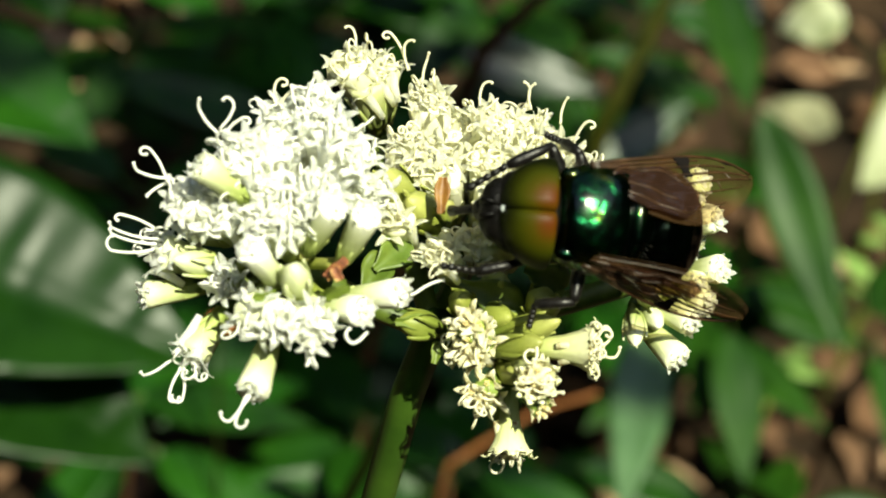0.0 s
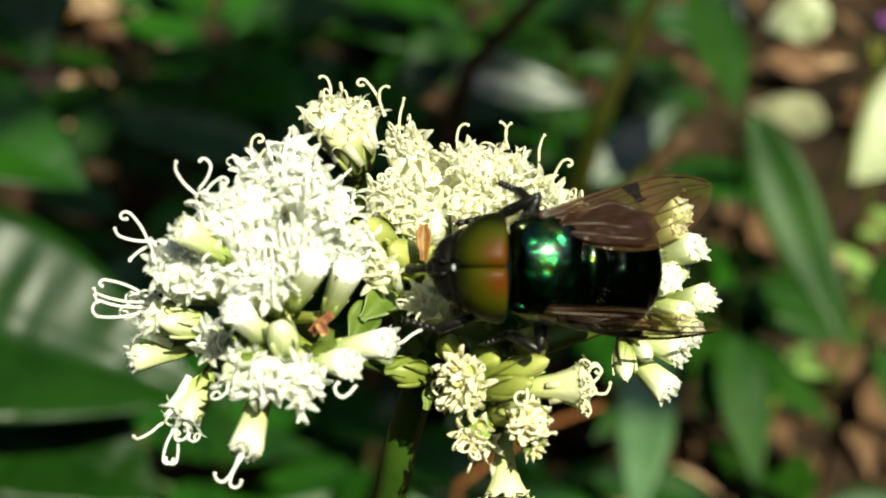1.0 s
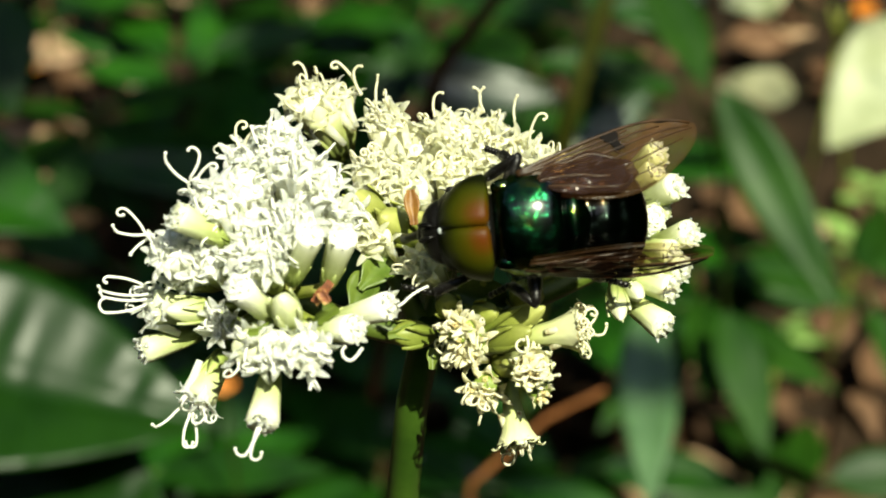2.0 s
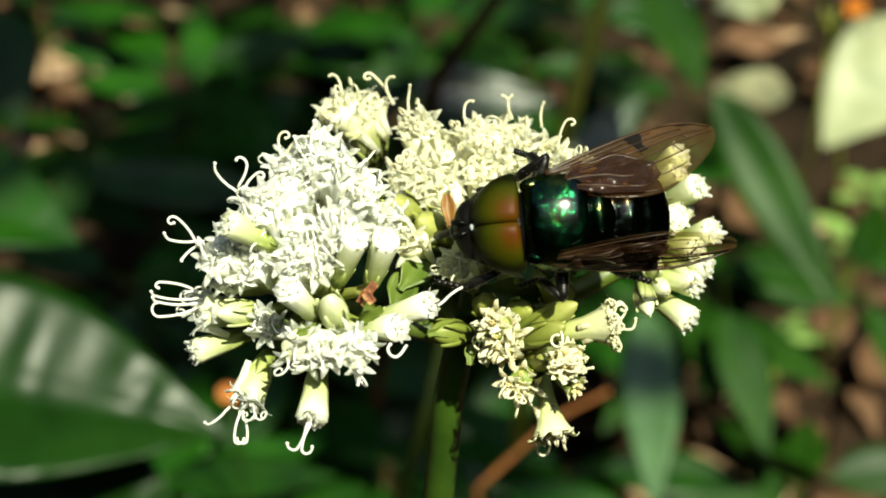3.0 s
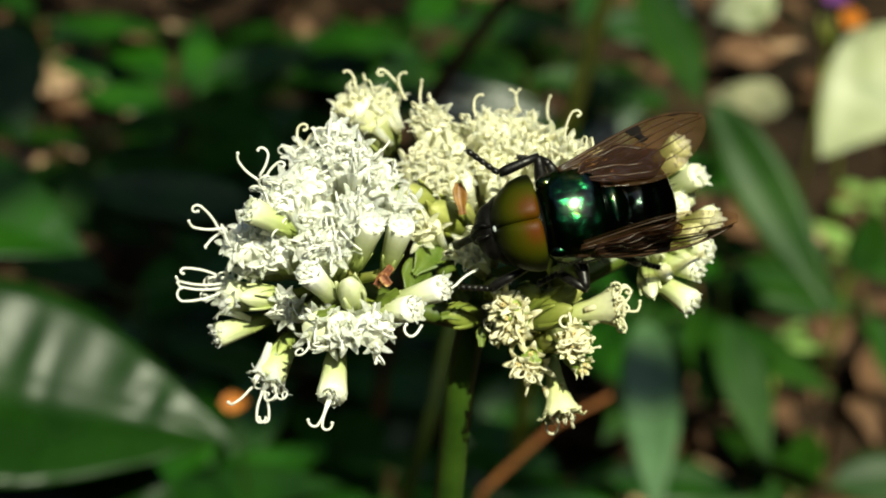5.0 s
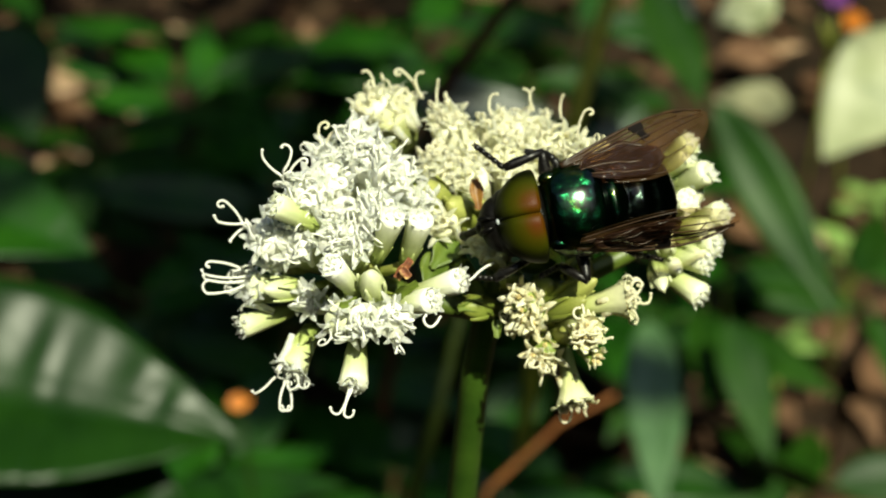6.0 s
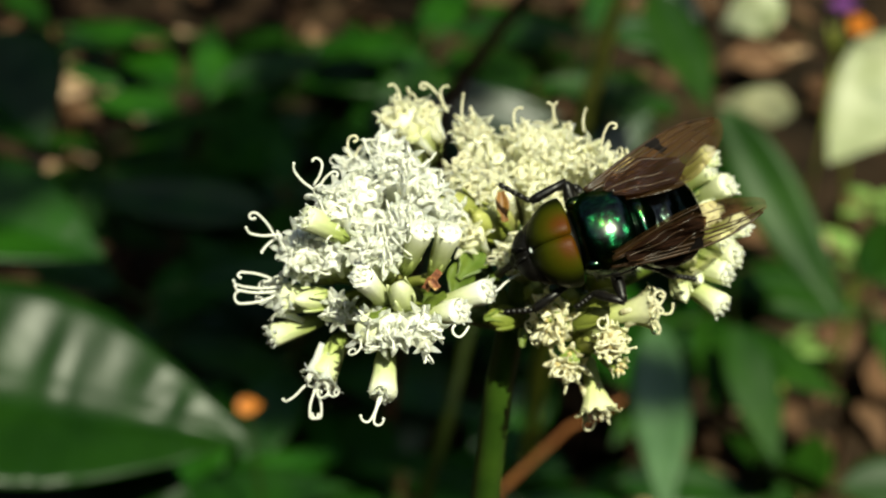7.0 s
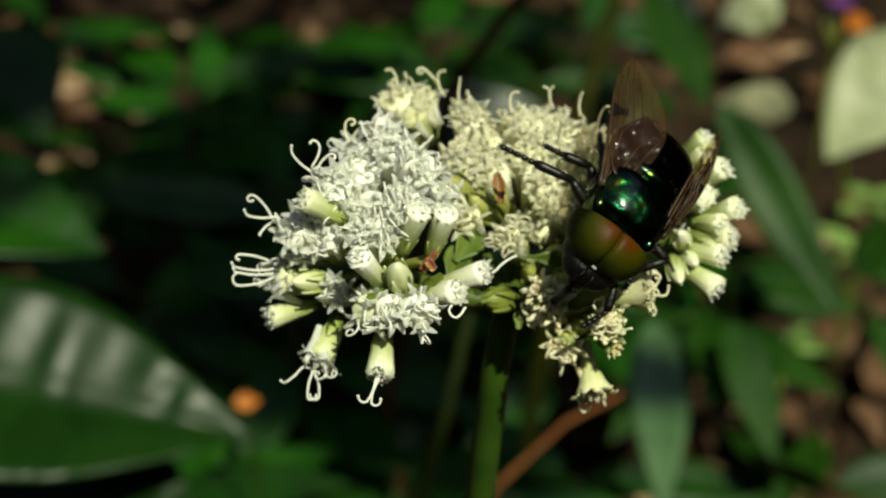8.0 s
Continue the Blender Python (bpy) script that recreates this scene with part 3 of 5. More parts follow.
def corolla_mesh(seed, mat, openness=1.0):
    """One tubular floret with five thin pointed lobes that flare and curl back."""
    r = random.Random(seed)
    s = Shape()
    s.lathe([(-1.8, 0.20), (-0.7, 0.28), (-0.1, 0.40), (0.22, 0.50)], 15, close_end=False)
    s.lathe([(0.22, 0.50), (0.20, 0.44), (-0.1, 0.32), (-0.5, 0.18)], 15, close_start=False)
    for k in range(5):
        a0 = 2 * math.pi * (k + r.uniform(-0.12, 0.12)) / 5
        length, curl = r.uniform(0.55, 0.95) * (1 if openness > 0.5 else 0.6), r.uniform(0.3, 1.7) * openness
        up, outw = Vector((0, 0, 1)), Vector((math.cos(a0), math.sin(a0), 0))
        side = up.cross(outw)
        p, ang, rows = outw * 0.45 + up * 0.14, r.uniform(0.1, 0.6) + 0.45 * openness, []
        n = 7
        tw, sway = r.uniform(-0.7, 0.7), r.uniform(-0.25, 0.25)
        for i in range(n + 1):
            u = i / n
            d = (outw * math.sin(ang) + up * math.cos(ang) + side * sway * u).normalized()
            nrm = outw * math.cos(ang) - up * math.sin(ang)
            wd = 0.215 * (1 - u) ** 0.6 * (1 + 0.25 * math.sin(3.0 * u)) + 0.015
            sd = (side * math.cos(tw * u) + nrm * math.sin(tw * u)) * wd
            cup = nrm * (-0.10 * (1 - u))
            rows.append([p + sd + cup, p + sd * 0.4 + nrm * 0.012, p - sd * 0.4 + nrm * 0.012, p - sd + cup, p - sd * 0.4 - nrm * 0.02, p + sd * 0.4 - nrm * 0.02])
            p = p + d * (length / n)
            ang += curl / n * (0.6 + 1.1 * u)
        s.rings(rows)
    for k in range(5):
        a = 2 * math.pi * k / 5
        s.tube([(0.10 * math.cos(a), 0.10 * math.sin(a), -0.3), (0.12 * math.cos(a), 0.12 * math.sin(a), 0.35), (0.09 * math.cos(a), 0.09 * math.sin(a), 0.5)], [0.06, 0.07, 0.03], 5, slot=1)
    return s.mesh("corolla", mat, {petal_white: style_white, petal_cream: style_cream, petal_old: anther_tan}[mat])


def style_mesh(seed, mat):
    """A thread that forks into two arms, each rolled into a curl."""
    r = random.Random(seed)
    s = Shape()
    stalk = r.uniform(0.3, 1.0)
    lean = Vector((r.uniform(-0.3, 0.3), r.uniform(-0.3, 0.3), 1)).normalized()
    fork = lean * stalk
    s.tube([Vector((0, 0, -0.8)), Vector((0, 0, 0)), fork * 0.5, fork], [0.07, 0.07, 0.07, 0.075], 6)
    a0 = r.uniform(0, 6.3)
    for sgn in (1, -1):
        outw = Vector((math.cos(a0), math.sin(a0), 0)) * sgn
        p, ang, path, rad = Vector(fork), r.uniform(0.1, 0.5), [], []
        n, turn, length = 24, r.uniform(4.5, 8.5), r.uniform(1.3, 2.3)
        off = r.uniform(-0.25, 0.25)
        for i in range(n + 1):
            u = i / n
            path.append(Vector(p))
            rad.append(0.072 - 0.016 * u)
            d = outw * math.sin(ang) + Vector((0, 0, 1)) * math.cos(ang) + Vector((-outw.y, outw.x, 0)) * off
            p = p + d.normalized() * (length / n)
            ang += turn / n * (0.35 + 1.3 * u)
        s.tube(path, rad, 6)
    return s.mesh("style", mat)


COROLLA = {m: [corolla_mesh(i + 10 * k, m) for i in range(7)] for k, m in enumerate((petal_white, petal_cream, petal_old))}
YOUNG = {m: [corolla_mesh(i + 200 + 10 * k, m, 0.25) for i in range(5)] for k, m in enumerate((petal_white, petal_cream, petal_old))}
STYLE = {m: [style_mesh(i + 70 * k, m) for i in range(9)] for k, m in enumerate((style_white, style_cream))}


def involucre_mesh(length, width, mat, shut):
    """The green cup: overlapping narrow bracts round a tube that widens upwards."""
    s = Shape()
    h = width / 2
    s.lathe([(0, 0.20 * h), (0.06 * length, 0.42 * h), (0.3 * length, 0.62 * h), (0.7 * length, 0.76 * h), (0.92 * length, 0.86 * h), (length, 0.80 * h)],
            30, flutes=10, depth=0.025)
    for k in range(5):
        a = 2 * math.pi * (k + 0.5) / 5
        o = Vector((math.cos(a), math.sin(a), 0))
        t = Vector((-o.y, o.x, 0))
        rows = []
        for i in range(7):
            u = i / 6
            z = length * (0.03 + (0.40 if shut else 0.58) * u)
            r = h * (0.42 + (0.27 if shut else 0.36) * u) - (0.04 if shut else -0.01)
            wd = h * 0.40 * math.sin(math.pi * (0.18 + 0.80 * u)) + 0.03
            c = o * r + Vector((0, 0, z))
            rows.append([c + t * wd - o * 0.08, c + o * 0.10, c - t * wd - o * 0.08, c - o * 0.12])
        s.rings(rows)
    return s.mesh("involucre", mat)


def bud_mesh(length, width, mat):
    s = Shape()
    h = width / 2
    s.lathe([(0, 0.2 * h), (0.1 * length, 0.62 * h), (0.35 * length, 0.98 * h), (0.6 * length, 1.0 * h), (0.82 * length, 0.72 * h), (0.95 * length, 0.34 * h), (length, 0.08 * h)],
            20, flutes=5, depth=0.05)
    for k in range(4):
        a = 2 * math.pi * k / 4 + 0.4
        o = Vector((math.cos(a), math.sin(a), 0))
        t = Vector((-o.y, o.x, 0))
        rows = []
        for i in range(7):
            u = i / 6
            r = h * (0.25 + 0.9 * math.sin(math.pi * (0.1 + 0.5 * u)))
            wd = h * 0.5 * math.sin(math.pi * (0.15 + 0.83 * u)) + 0.02
            c = o * r + Vector((0, 0, length * (0.02 + 0.8 * u)))
            rows.append([c + t * wd - o * 0.1, c + o * 0.05, c - t * wd - o * 0.1, c - o * 0.1])
        s.rings(rows)
    return s.mesh("bud", mat)


def trumpet_mesh(length, width, mat):
    """A smooth fluted trumpet: a narrow tube that flares to a rim of small recurved teeth."""
    s = Shape()
    h = width / 2
    outer = [(0, 0.22 * h), (0.06 * length, 0.40 * h), (0.35 * length, 0.44 * h), (0.62 * length, 0.56 * h), (0.82 * length, 0.76 * h), (0.95 * length, 0.98 * h), (length, 1.08 * h)]
    s.lathe(outer, 30, flutes=10, depth=0.03, close_end=False)
    s.lathe([(length, 1.08 * h), (0.95 * length, 0.92 * h), (0.80 * length, 0.66 * h), (0.62 * length, 0.44 * h)], 30, flutes=10, depth=0.03, close_start=False)
    for k in range(10):
        a = 2 * math.pi * k / 10
        o, t, up = Vector((math.cos(a), math.sin(a), 0)), Vector((-math.sin(a), math.cos(a), 0)), Vector((0, 0, 1))
        rows = []
        for i in range(5):
            u = i / 4
            c = o * h * (1.02 + 0.34 * u) + up * (length - 0.04 + 0.34 * math.sin(2.2 * u + 0.3 * (k % 3)) * (0.7 + 0.3 * (k % 2)))
            wd = t * h * (0.30 * (1 - u) + 0.02)
            rows.append([c + wd, c + o * 0.03 + up * 0.02, c - wd, c - o * 0.03 - up * 0.02])
        s.rings(rows)
    return s.mesh("involucre", mat)


def flower_head(kind, base, tip, width, tone):
    """One small head: a cup with its florets and styles, from base to tip (mm from the top of the stalk)."""
    base, tip = Vector(base), Vector(tip)
    full = (tip - base).length
    m = Matrix.Translation(TOP) @ along(base * MM, tip * MM, rnd.uniform(0, 6.3))
    petal, style, cup = {"white": (petal_white, style_white, involucre_white), "cream": (petal_cream, style_cream, involucre_cream),
                         "old": (petal_old, style_cream, involucre_green)}[tone]
    if kind == "bud":
        part("bud", bud_mesh(full, width, involucre_white if tone == "white" else bud_green), plant, m, "small closed pale green bud")
        return
    length = max(2.0, full - (0.75 if kind == "tube" else 1.0))
    if kind == "horn":
        length = full + 0.2
        head = part("flower_head", trumpet_mesh(length, width, involucre_cream), plant, m, "cream trumpet-shaped flower head")
        for k in range(6):
            a = 2 * math.pi * k / 6 + rnd.uniform(-0.3, 0.3)
            p = Matrix.Translation(Vector((0.17 * width * math.cos(a), 0.17 * width * math.sin(a), length - rnd.uniform(0.2, 0.5))) * MM)
            p = p @ Euler((-math.sin(a) * 0.3, math.cos(a) * 0.3, rnd.uniform(0, 6.3))).to_matrix().to_4x4()
            part("corolla", rnd.choice(COROLLA[petal]), head, p @ Matrix.Scale(0.9, 4))
            if k % 2:
                part("style", rnd.choice(STYLE[style]), head, p)
        return
    head = part("flower_head", involucre_mesh(length, width, cup, kind == "tube"), plant, m,
                "half-open tubular white flower head" if kind == "tube" else "")
    if kind == "tube":
        spots = [(0, 0)] + [(0.22 * width, 2 * math.pi * k / 4 + 0.3) for k in range(4)]
        for r, a in spots:
            p = Matrix.Translation(Vector((r * math.cos(a), r * math.sin(a), length - 0.1 - rnd.uniform(0, 0.35))) * MM)
            part("corolla", rnd.choice(YOUNG[petal]), head, p @ Matrix.Scale(0.82, 4) @ Euler((-math.sin(a) * r * 0.12, math.cos(a) * r * 0.12, rnd.uniform(0, 6))).to_matrix().to_4x4())
        return
    n = max(4, round(width * 1.55))
    spots = [(0.10 * width, rnd.uniform(0, 6))] + [(0.34 * width, 2 * math.pi * (k + rnd.uniform(-0.2, 0.2)) / n) for k in range(n)]
    for r, a in spots:
        tilt = min(0.75, r * 0.42)
        p = Matrix.Translation(Vector((r * math.cos(a), r * math.sin(a), length + rnd.uniform(-0.5, 0.25))) * MM)
        p = p @ Euler((-math.sin(a) * tilt, math.cos(a) * tilt, rnd.uniform(0, 6.3))).to_matrix().to_4x4()
        part("corolla", rnd.choice(COROLLA[petal]), head, p)
        if rnd.random() < 0.62:
            part("style", rnd.choice(STYLE[style]), head, p)


CLUSTER_LEFT = [
    ("tube", -7.9, -2.7, 1.0, -8.1, -7.8, 0.7, 2.2),
    ("open", -11.1, -0.1, -0.5, -12.8, -3.8, -2.0, 2.3),
    ("tube", -12.5, 1.4, -0.3, -16.6, -1.0, -0.0, 1.9),
    ("open", -12.3, 2.2, 0.6, -16.2, 0.3, 2.7, 2.6),
    ("bud", -11.2, 0.8, 2.1, -14.1, -1.1, 3.7, 1.5),
    ("tube", -10.4, 1.1, 7.1, -13.6, 0.0, 10.3, 2.0),
    ("open", -10.3, 3.7, 1.6, -14.8, 0.8, 7.2, 2.9),
    ("open", -9.7, 3.8, 2.5, -12.5, -0.1, 7.2, 2.9),
    ("open", -9.2, 4.8, 3.0, -11.4, 1.4, 10.5, 3.1),
    ("open", -8.9, 5.9, 3.5, -9.5, 3.5, 10.6, 3.1),
]
CLUSTER_CROWN = [
    ("open", -7.5, 7.6, 3.1, -7.0, 3.8, 11.6, 3.2),
    ("open", -6.0, 6.7, 2.9, -5.4, 4.2, 10.0, 3.1),
    ("open", -8.1, 3.8, 2.5, -8.7, 0.6, 9.3, 3.0),
    ("open", -7.3, 3.5, 2.2, -6.4, -0.1, 10.2, 3.0),
    ("open", -7.3, 2.4, 2.5, -9.6, -1.5, 8.4, 2.6),
    ("tube", -6.7, -0.7, 5.7, -5.2, -1.6, 10.8, 1.9),
    ("tube", -4.8, -0.1, 4.9, -3.5, -0.9, 10.1, 2.0),
    ("open", -7.9, 1.3, 3.5, -7.6, -1.5, 8.7, 2.5),
    ("tube", -7.6, -1.4, 3.3, -9.6, -4.0, 8.7, 1.9),
    ("bud", -6.7, -2.3, 3.8, -6.9, -3.9, 7.5, 1.7),
]
CLUSTER_FRONT = [
    ("tube", -5.4, -0.1, 1.8, -0.5, -1.5, 5.1, 2.0),
    ("tube", -6.1, -0.9, 2.3, -2.5, -4.1, 5.4, 2.0),
    ("open", -8.4, -0.9, 2.4, -8.9, -5.3, 4.2, 2.7),
    ("open", -6.5, -0.9, 2.4, -5.2, -6.2, 5.1, 2.7),
    ("open", -8.6, -0.8, 1.8, -7.0, -5.5, 4.9, 2.3),
    ("open", -8.3, 8.3, 2.5, -10.5, 7.3, 9.6, 2.2),
    ("open", -10.2, 0.9, 0.7, -11.4, -1.5, 3.2, 1.8),
    ("open", -11.7, 3.3, 1.9, -14.0, 1.1, 4.9, 2.3),
    ("open", -5.2, 7.3, 4.3, -3.6, 2.8, 7.5, 2.5),
    ("open", -9.1, 10.5, 5.1, -7.9, 7.4, 10.7, 2.3),
]
CLUSTER_TOP = [
    ("open", -5.5, 17.1, 2.0, -7.9, 16.2, 7.6, 3.2),
    ("open", -5.0, 17.0, 1.8, -5.9, 17.8, 6.8, 3.2),
    ("open", -5.3, 16.1, 2.3, -6.6, 16.2, 6.4, 2.8),
]
CLUSTER_BACK = [
    ("open", 0.6, 14.5, -2.6, -2.4, 13.6, 7.8, 3.0),
    ("open", 0.6, 13.5, -2.3, -2.4, 9.8, 6.6, 3.2),
    ("open", 1.0, 14.5, -2.6, 0.1, 14.0, 6.3, 3.2),
    ("open", 0.9, 12.7, -1.7, -0.6, 7.8, 6.5, 3.0),
    ("open", -0.3, 11.7, -1.3, -2.8, 8.6, 5.4, 2.6),
    ("open", 2.6, 14.5, -2.6, 2.1, 13.3, 7.5, 3.2),
    ("open", 2.6, 13.5, -2.3, 2.4, 10.1, 6.9, 3.0),
    ("open", 3.9, 14.2, -2.9, 4.4, 15.5, 6.4, 2.8),
    ("open", 4.6, 13.5, -2.3, 5.2, 10.7, 7.5, 3.0),
    ("open", 5.0, 13.2, -2.6, 7.2, 10.6, 7.6, 2.8),
]
CLUSTER_MIDDLE = [
    ("open", 5.7, 12.4, -2.0, 8.5, 8.6, 8.0, 2.1),
    ("open", 2.5, 11.7, -1.3, 3.1, 8.1, 6.1, 2.8),
    ("bud", 0.4, 7.9, 1.9, -1.9, 5.2, 5.9, 2.3),
    ("bud", -1.9, 8.3, 2.5, -3.6, 5.5, 7.2, 2.2),
    ("open", -1.5, 6.9, 0.7, -2.6, 4.3, 5.6, 2.5),
    ("open", 1.9, 5.9, -0.4, 0.4, 2.4, 4.9, 2.3),
    ("open", 4.8, 9.1, -1.2, 3.8, 6.8, 4.5, 2.8),
    ("open", 4.3, 7.9, -1.2, 2.4, 6.3, 3.3, 2.6),
    ("open", 6.9, 11.4, -1.6, 6.3, 8.4, 4.8, 3.0),
    ("open", 8.8, 11.4, -1.6, 8.7, 9.5, 4.0, 2.8),
    ("bud", 0.1, 9.9, -0.3, 0.3, 6.4, 5.1, 1.8),
    ("open", -1.5, 9.9, -0.3, -3.3, 10.9, 6.2, 2.4),
    ("open", -1.9, 9.4, 0.6, -3.1, 7.4, 4.7, 2.2),
]
CLUSTER_LOW = [
    ("open", 4.5, 1.8, -0.6, 2.5, -1.1, 2.9, 2.0),
    ("open", 4.7, 1.7, -0.8, 3.1, -1.5, 1.7, 2.0),
    ("open", 4.9, 1.5, -1.0, 2.5, -0.6, 0.1, 1.7),
    ("open", 5.3, 1.0, -2.4, 4.2, -2.8, -1.3, 1.9),
    ("horn", 5.7, 0.5, -0.6, 7.1, -2.5, 1.1, 2.2),
    ("tube", 6.6, -1.2, -1.0, 8.3, -3.2, -1.0, 1.6),
    ("horn", 6.0, 0.4, -3.0, 6.6, -2.7, -5.0, 2.5),
    ("horn", 5.9, 0.6, 0.3, 9.9, 0.3, 1.5, 2.7),
    ("bud", 1.4, 1.8, -0.6, -1.2, 0.4, 0.7, 1.7),
    ("bud", 4.1, 1.3, -0.4, 7.9, 0.4, 3.2, 1.7),
    ("bud", 4.3, 0.7, -0.4, 7.1, -1.0, 2.6, 1.6),
]
CLUSTER_GREEN = [
    ("bud", 3.3, 3.2, -0.5, 5.1, 0.9, 2.2, 1.7),
    ("bud", 2.6, 3.5, -0.2, 2.0, 0.9, 2.9, 1.6),
    ("bud", 5.6, 2.3, -3.2, 5.9, -1.5, 0.1, 1.7),
    ("bud", 7.5, 4.7, -0.3, 6.4, 2.2, 2.9, 2.0),
    ("bud", 3.8, 5.7, -0.7, 4.3, 3.3, 2.7, 1.8),
]
CLUSTER_RIGHT = [
    ("tube", 13.7, 12.9, 3.4, 15.8, 12.2, 6.4, 2.1),
    ("tube", 14.0, 11.2, 2.0, 16.8, 9.6, 5.6, 2.1),
    ("tube", 13.5, 9.9, 1.2, 15.0, 7.1, 4.9, 2.1),
    ("tube", 14.9, 8.9, 0.8, 17.6, 6.9, 3.9, 2.1),
    ("bud", 13.9, 7.2, -0.4, 12.7, 4.5, 3.3, 1.4),
    ("tube", 14.0, 7.9, 0.4, 17.2, 5.0, 2.3, 2.0),
    ("tube", 13.1, 6.9, -0.1, 16.5, 3.9, 1.5, 2.0),
    ("tube", 13.0, 5.8, -0.6, 16.0, 2.1, -0.3, 2.1),
    ("bud", 12.6, 6.2, -0.1, 12.7, 2.0, 0.8, 1.3),
    ("tube", 14.0, 8.6, 1.2, 16.4, 5.6, 3.1, 1.8),
    ("open", 13.1, 11.0, -0.5, 13.1, 9.6, 2.5, 2.0),
    ("open", 13.9, 10.2, -0.7, 14.5, 8.8, 2.3, 2.2),
    ("bud", 14.6, 7.5, -0.2, 15.3, 4.7, 1.8, 1.3),
    ("tube", 13.7, 10.8, 1.5, 16.3, 9.5, 3.8, 1.9),
    ("tube", 13.4, 12.3, 2.5, 15.7, 11.3, 5.7, 1.8),
    ("bud", 13.4, 8.0, -1.0, 14.0, 3.7, 1.0, 1.4),
]
for rows, tone in ((CLUSTER_LEFT, "white"), (CLUSTER_CROWN, "white"), (CLUSTER_FRONT, "white"), (CLUSTER_TOP, "cream"), (CLUSTER_BACK, "cream"), (CLUSTER_MIDDLE, "cream"),
                   (CLUSTER_LOW, "old"), (CLUSTER_GREEN, "cream"), (CLUSTER_RIGHT, "white")):
    for kind, bx, by, bz, tx, ty, tz, width in rows:
        flower_head(kind, (bx, by, bz), (tx, ty, tz), width, tone)

def long_style(base, tip, turn, mat, r=0.088):
    """A single thread from base to tip (mm from the top of the stalk) that ends in a curl of that many degrees."""
    base, tip = Vector(base), Vector(tip)
    d = tip - base
    e1 = d.normalized()
    e2 = e1.cross(Vector((0, -0.77, 0.64))).normalized() * (1 if turn >= 0 else -1)
    bow = e2 * d.length * 0.12
    path = [base - d * 0.25] + [base + d * u - bow * 4 * u * (1 - u) * 0.5 for u in [i / 7 for i in range(8)]]
    p, ang, n = path[-1], 0.0, 16
    if turn:
        step = radians(abs(turn)) * 0.31 / n
        for i in range(n):
            ang += radians(abs(turn)) / n
            p = p + (e1 * math.cos(ang) + e2 * math.sin(ang)) * step * (1.25 - 0.5 * i / n)
            path.append(p + Vector((0, 0, 0.02 * i)))
    s = Shape()
    s.tube([q - base for q in path], [r * (1.0 - 0.15 * i / len(path)) for i in range(len(path))], 7)
    s.ball(path[-1] - base, (r * 1.25,) * 3, 8, 6)
    part("style", s.mesh("style", mat), plant, Matrix.Translation(TOP + base * MM), "pale thread-like curled style")


STYLES_WHITE = [
    (-12.88, 2.81, 10.19, -13.84, 3.03, 11.23, 70),
    (-15.60, 2.83, 6.04, -16.58, 3.36, 7.43, -250),
    (-15.48, 2.80, 6.16, -17.14, 2.54, 6.47, 60),
    (-15.61, 2.73, 5.76, -16.33, 1.97, 5.48, -80),
    (-15.62, 1.54, 3.11, -17.66, 1.46, 3.95, -170),
    (-15.59, 1.12, 2.92, -18.28, 1.01, 3.25, 20),
    (-15.59, 0.93, 2.70, -18.19, 0.71, 3.05, 15),
    (-15.59, 0.75, 2.48, -17.91, 0.09, 2.32, 190),
    (-8.21, -7.61, 0.63, -8.61, -8.44, -0.20, -200),
    (-8.38, -7.61, 0.63, -8.85, -8.44, -0.20, 150),
    (-13.74, -3.71, -2.02, -14.78, -4.42, -2.55, 40),
    (-12.92, -4.00, -2.22, -13.19, -4.99, -3.23, -170),
    (-12.63, -4.00, -2.22, -12.41, -4.98, -3.23, 170),
] + [
    (-0.33, -0.91, 4.54, 0.98, 0.14, 4.85, 0),
    (-8.86, 5.95, 10.19, -9.48, 6.63, 11.31, 0),
    (-8.44, 5.95, 10.19, -8.29, 7.04, 11.79, 15),
    (-7.93, 5.90, 10.45, -7.65, 6.91, 11.80, 0),
    (-12.56, 3.19, 10.33, -12.12, 3.65, 11.19, -200),
    (-12.21, 3.08, 10.20, -11.64, 3.36, 10.85, 180),
    (-2.56, -5.29, 4.93, -2.95, -5.90, 4.83, 200),
    (-5.22, -6.04, 4.04, -5.28, -6.83, 3.42, 0),
]
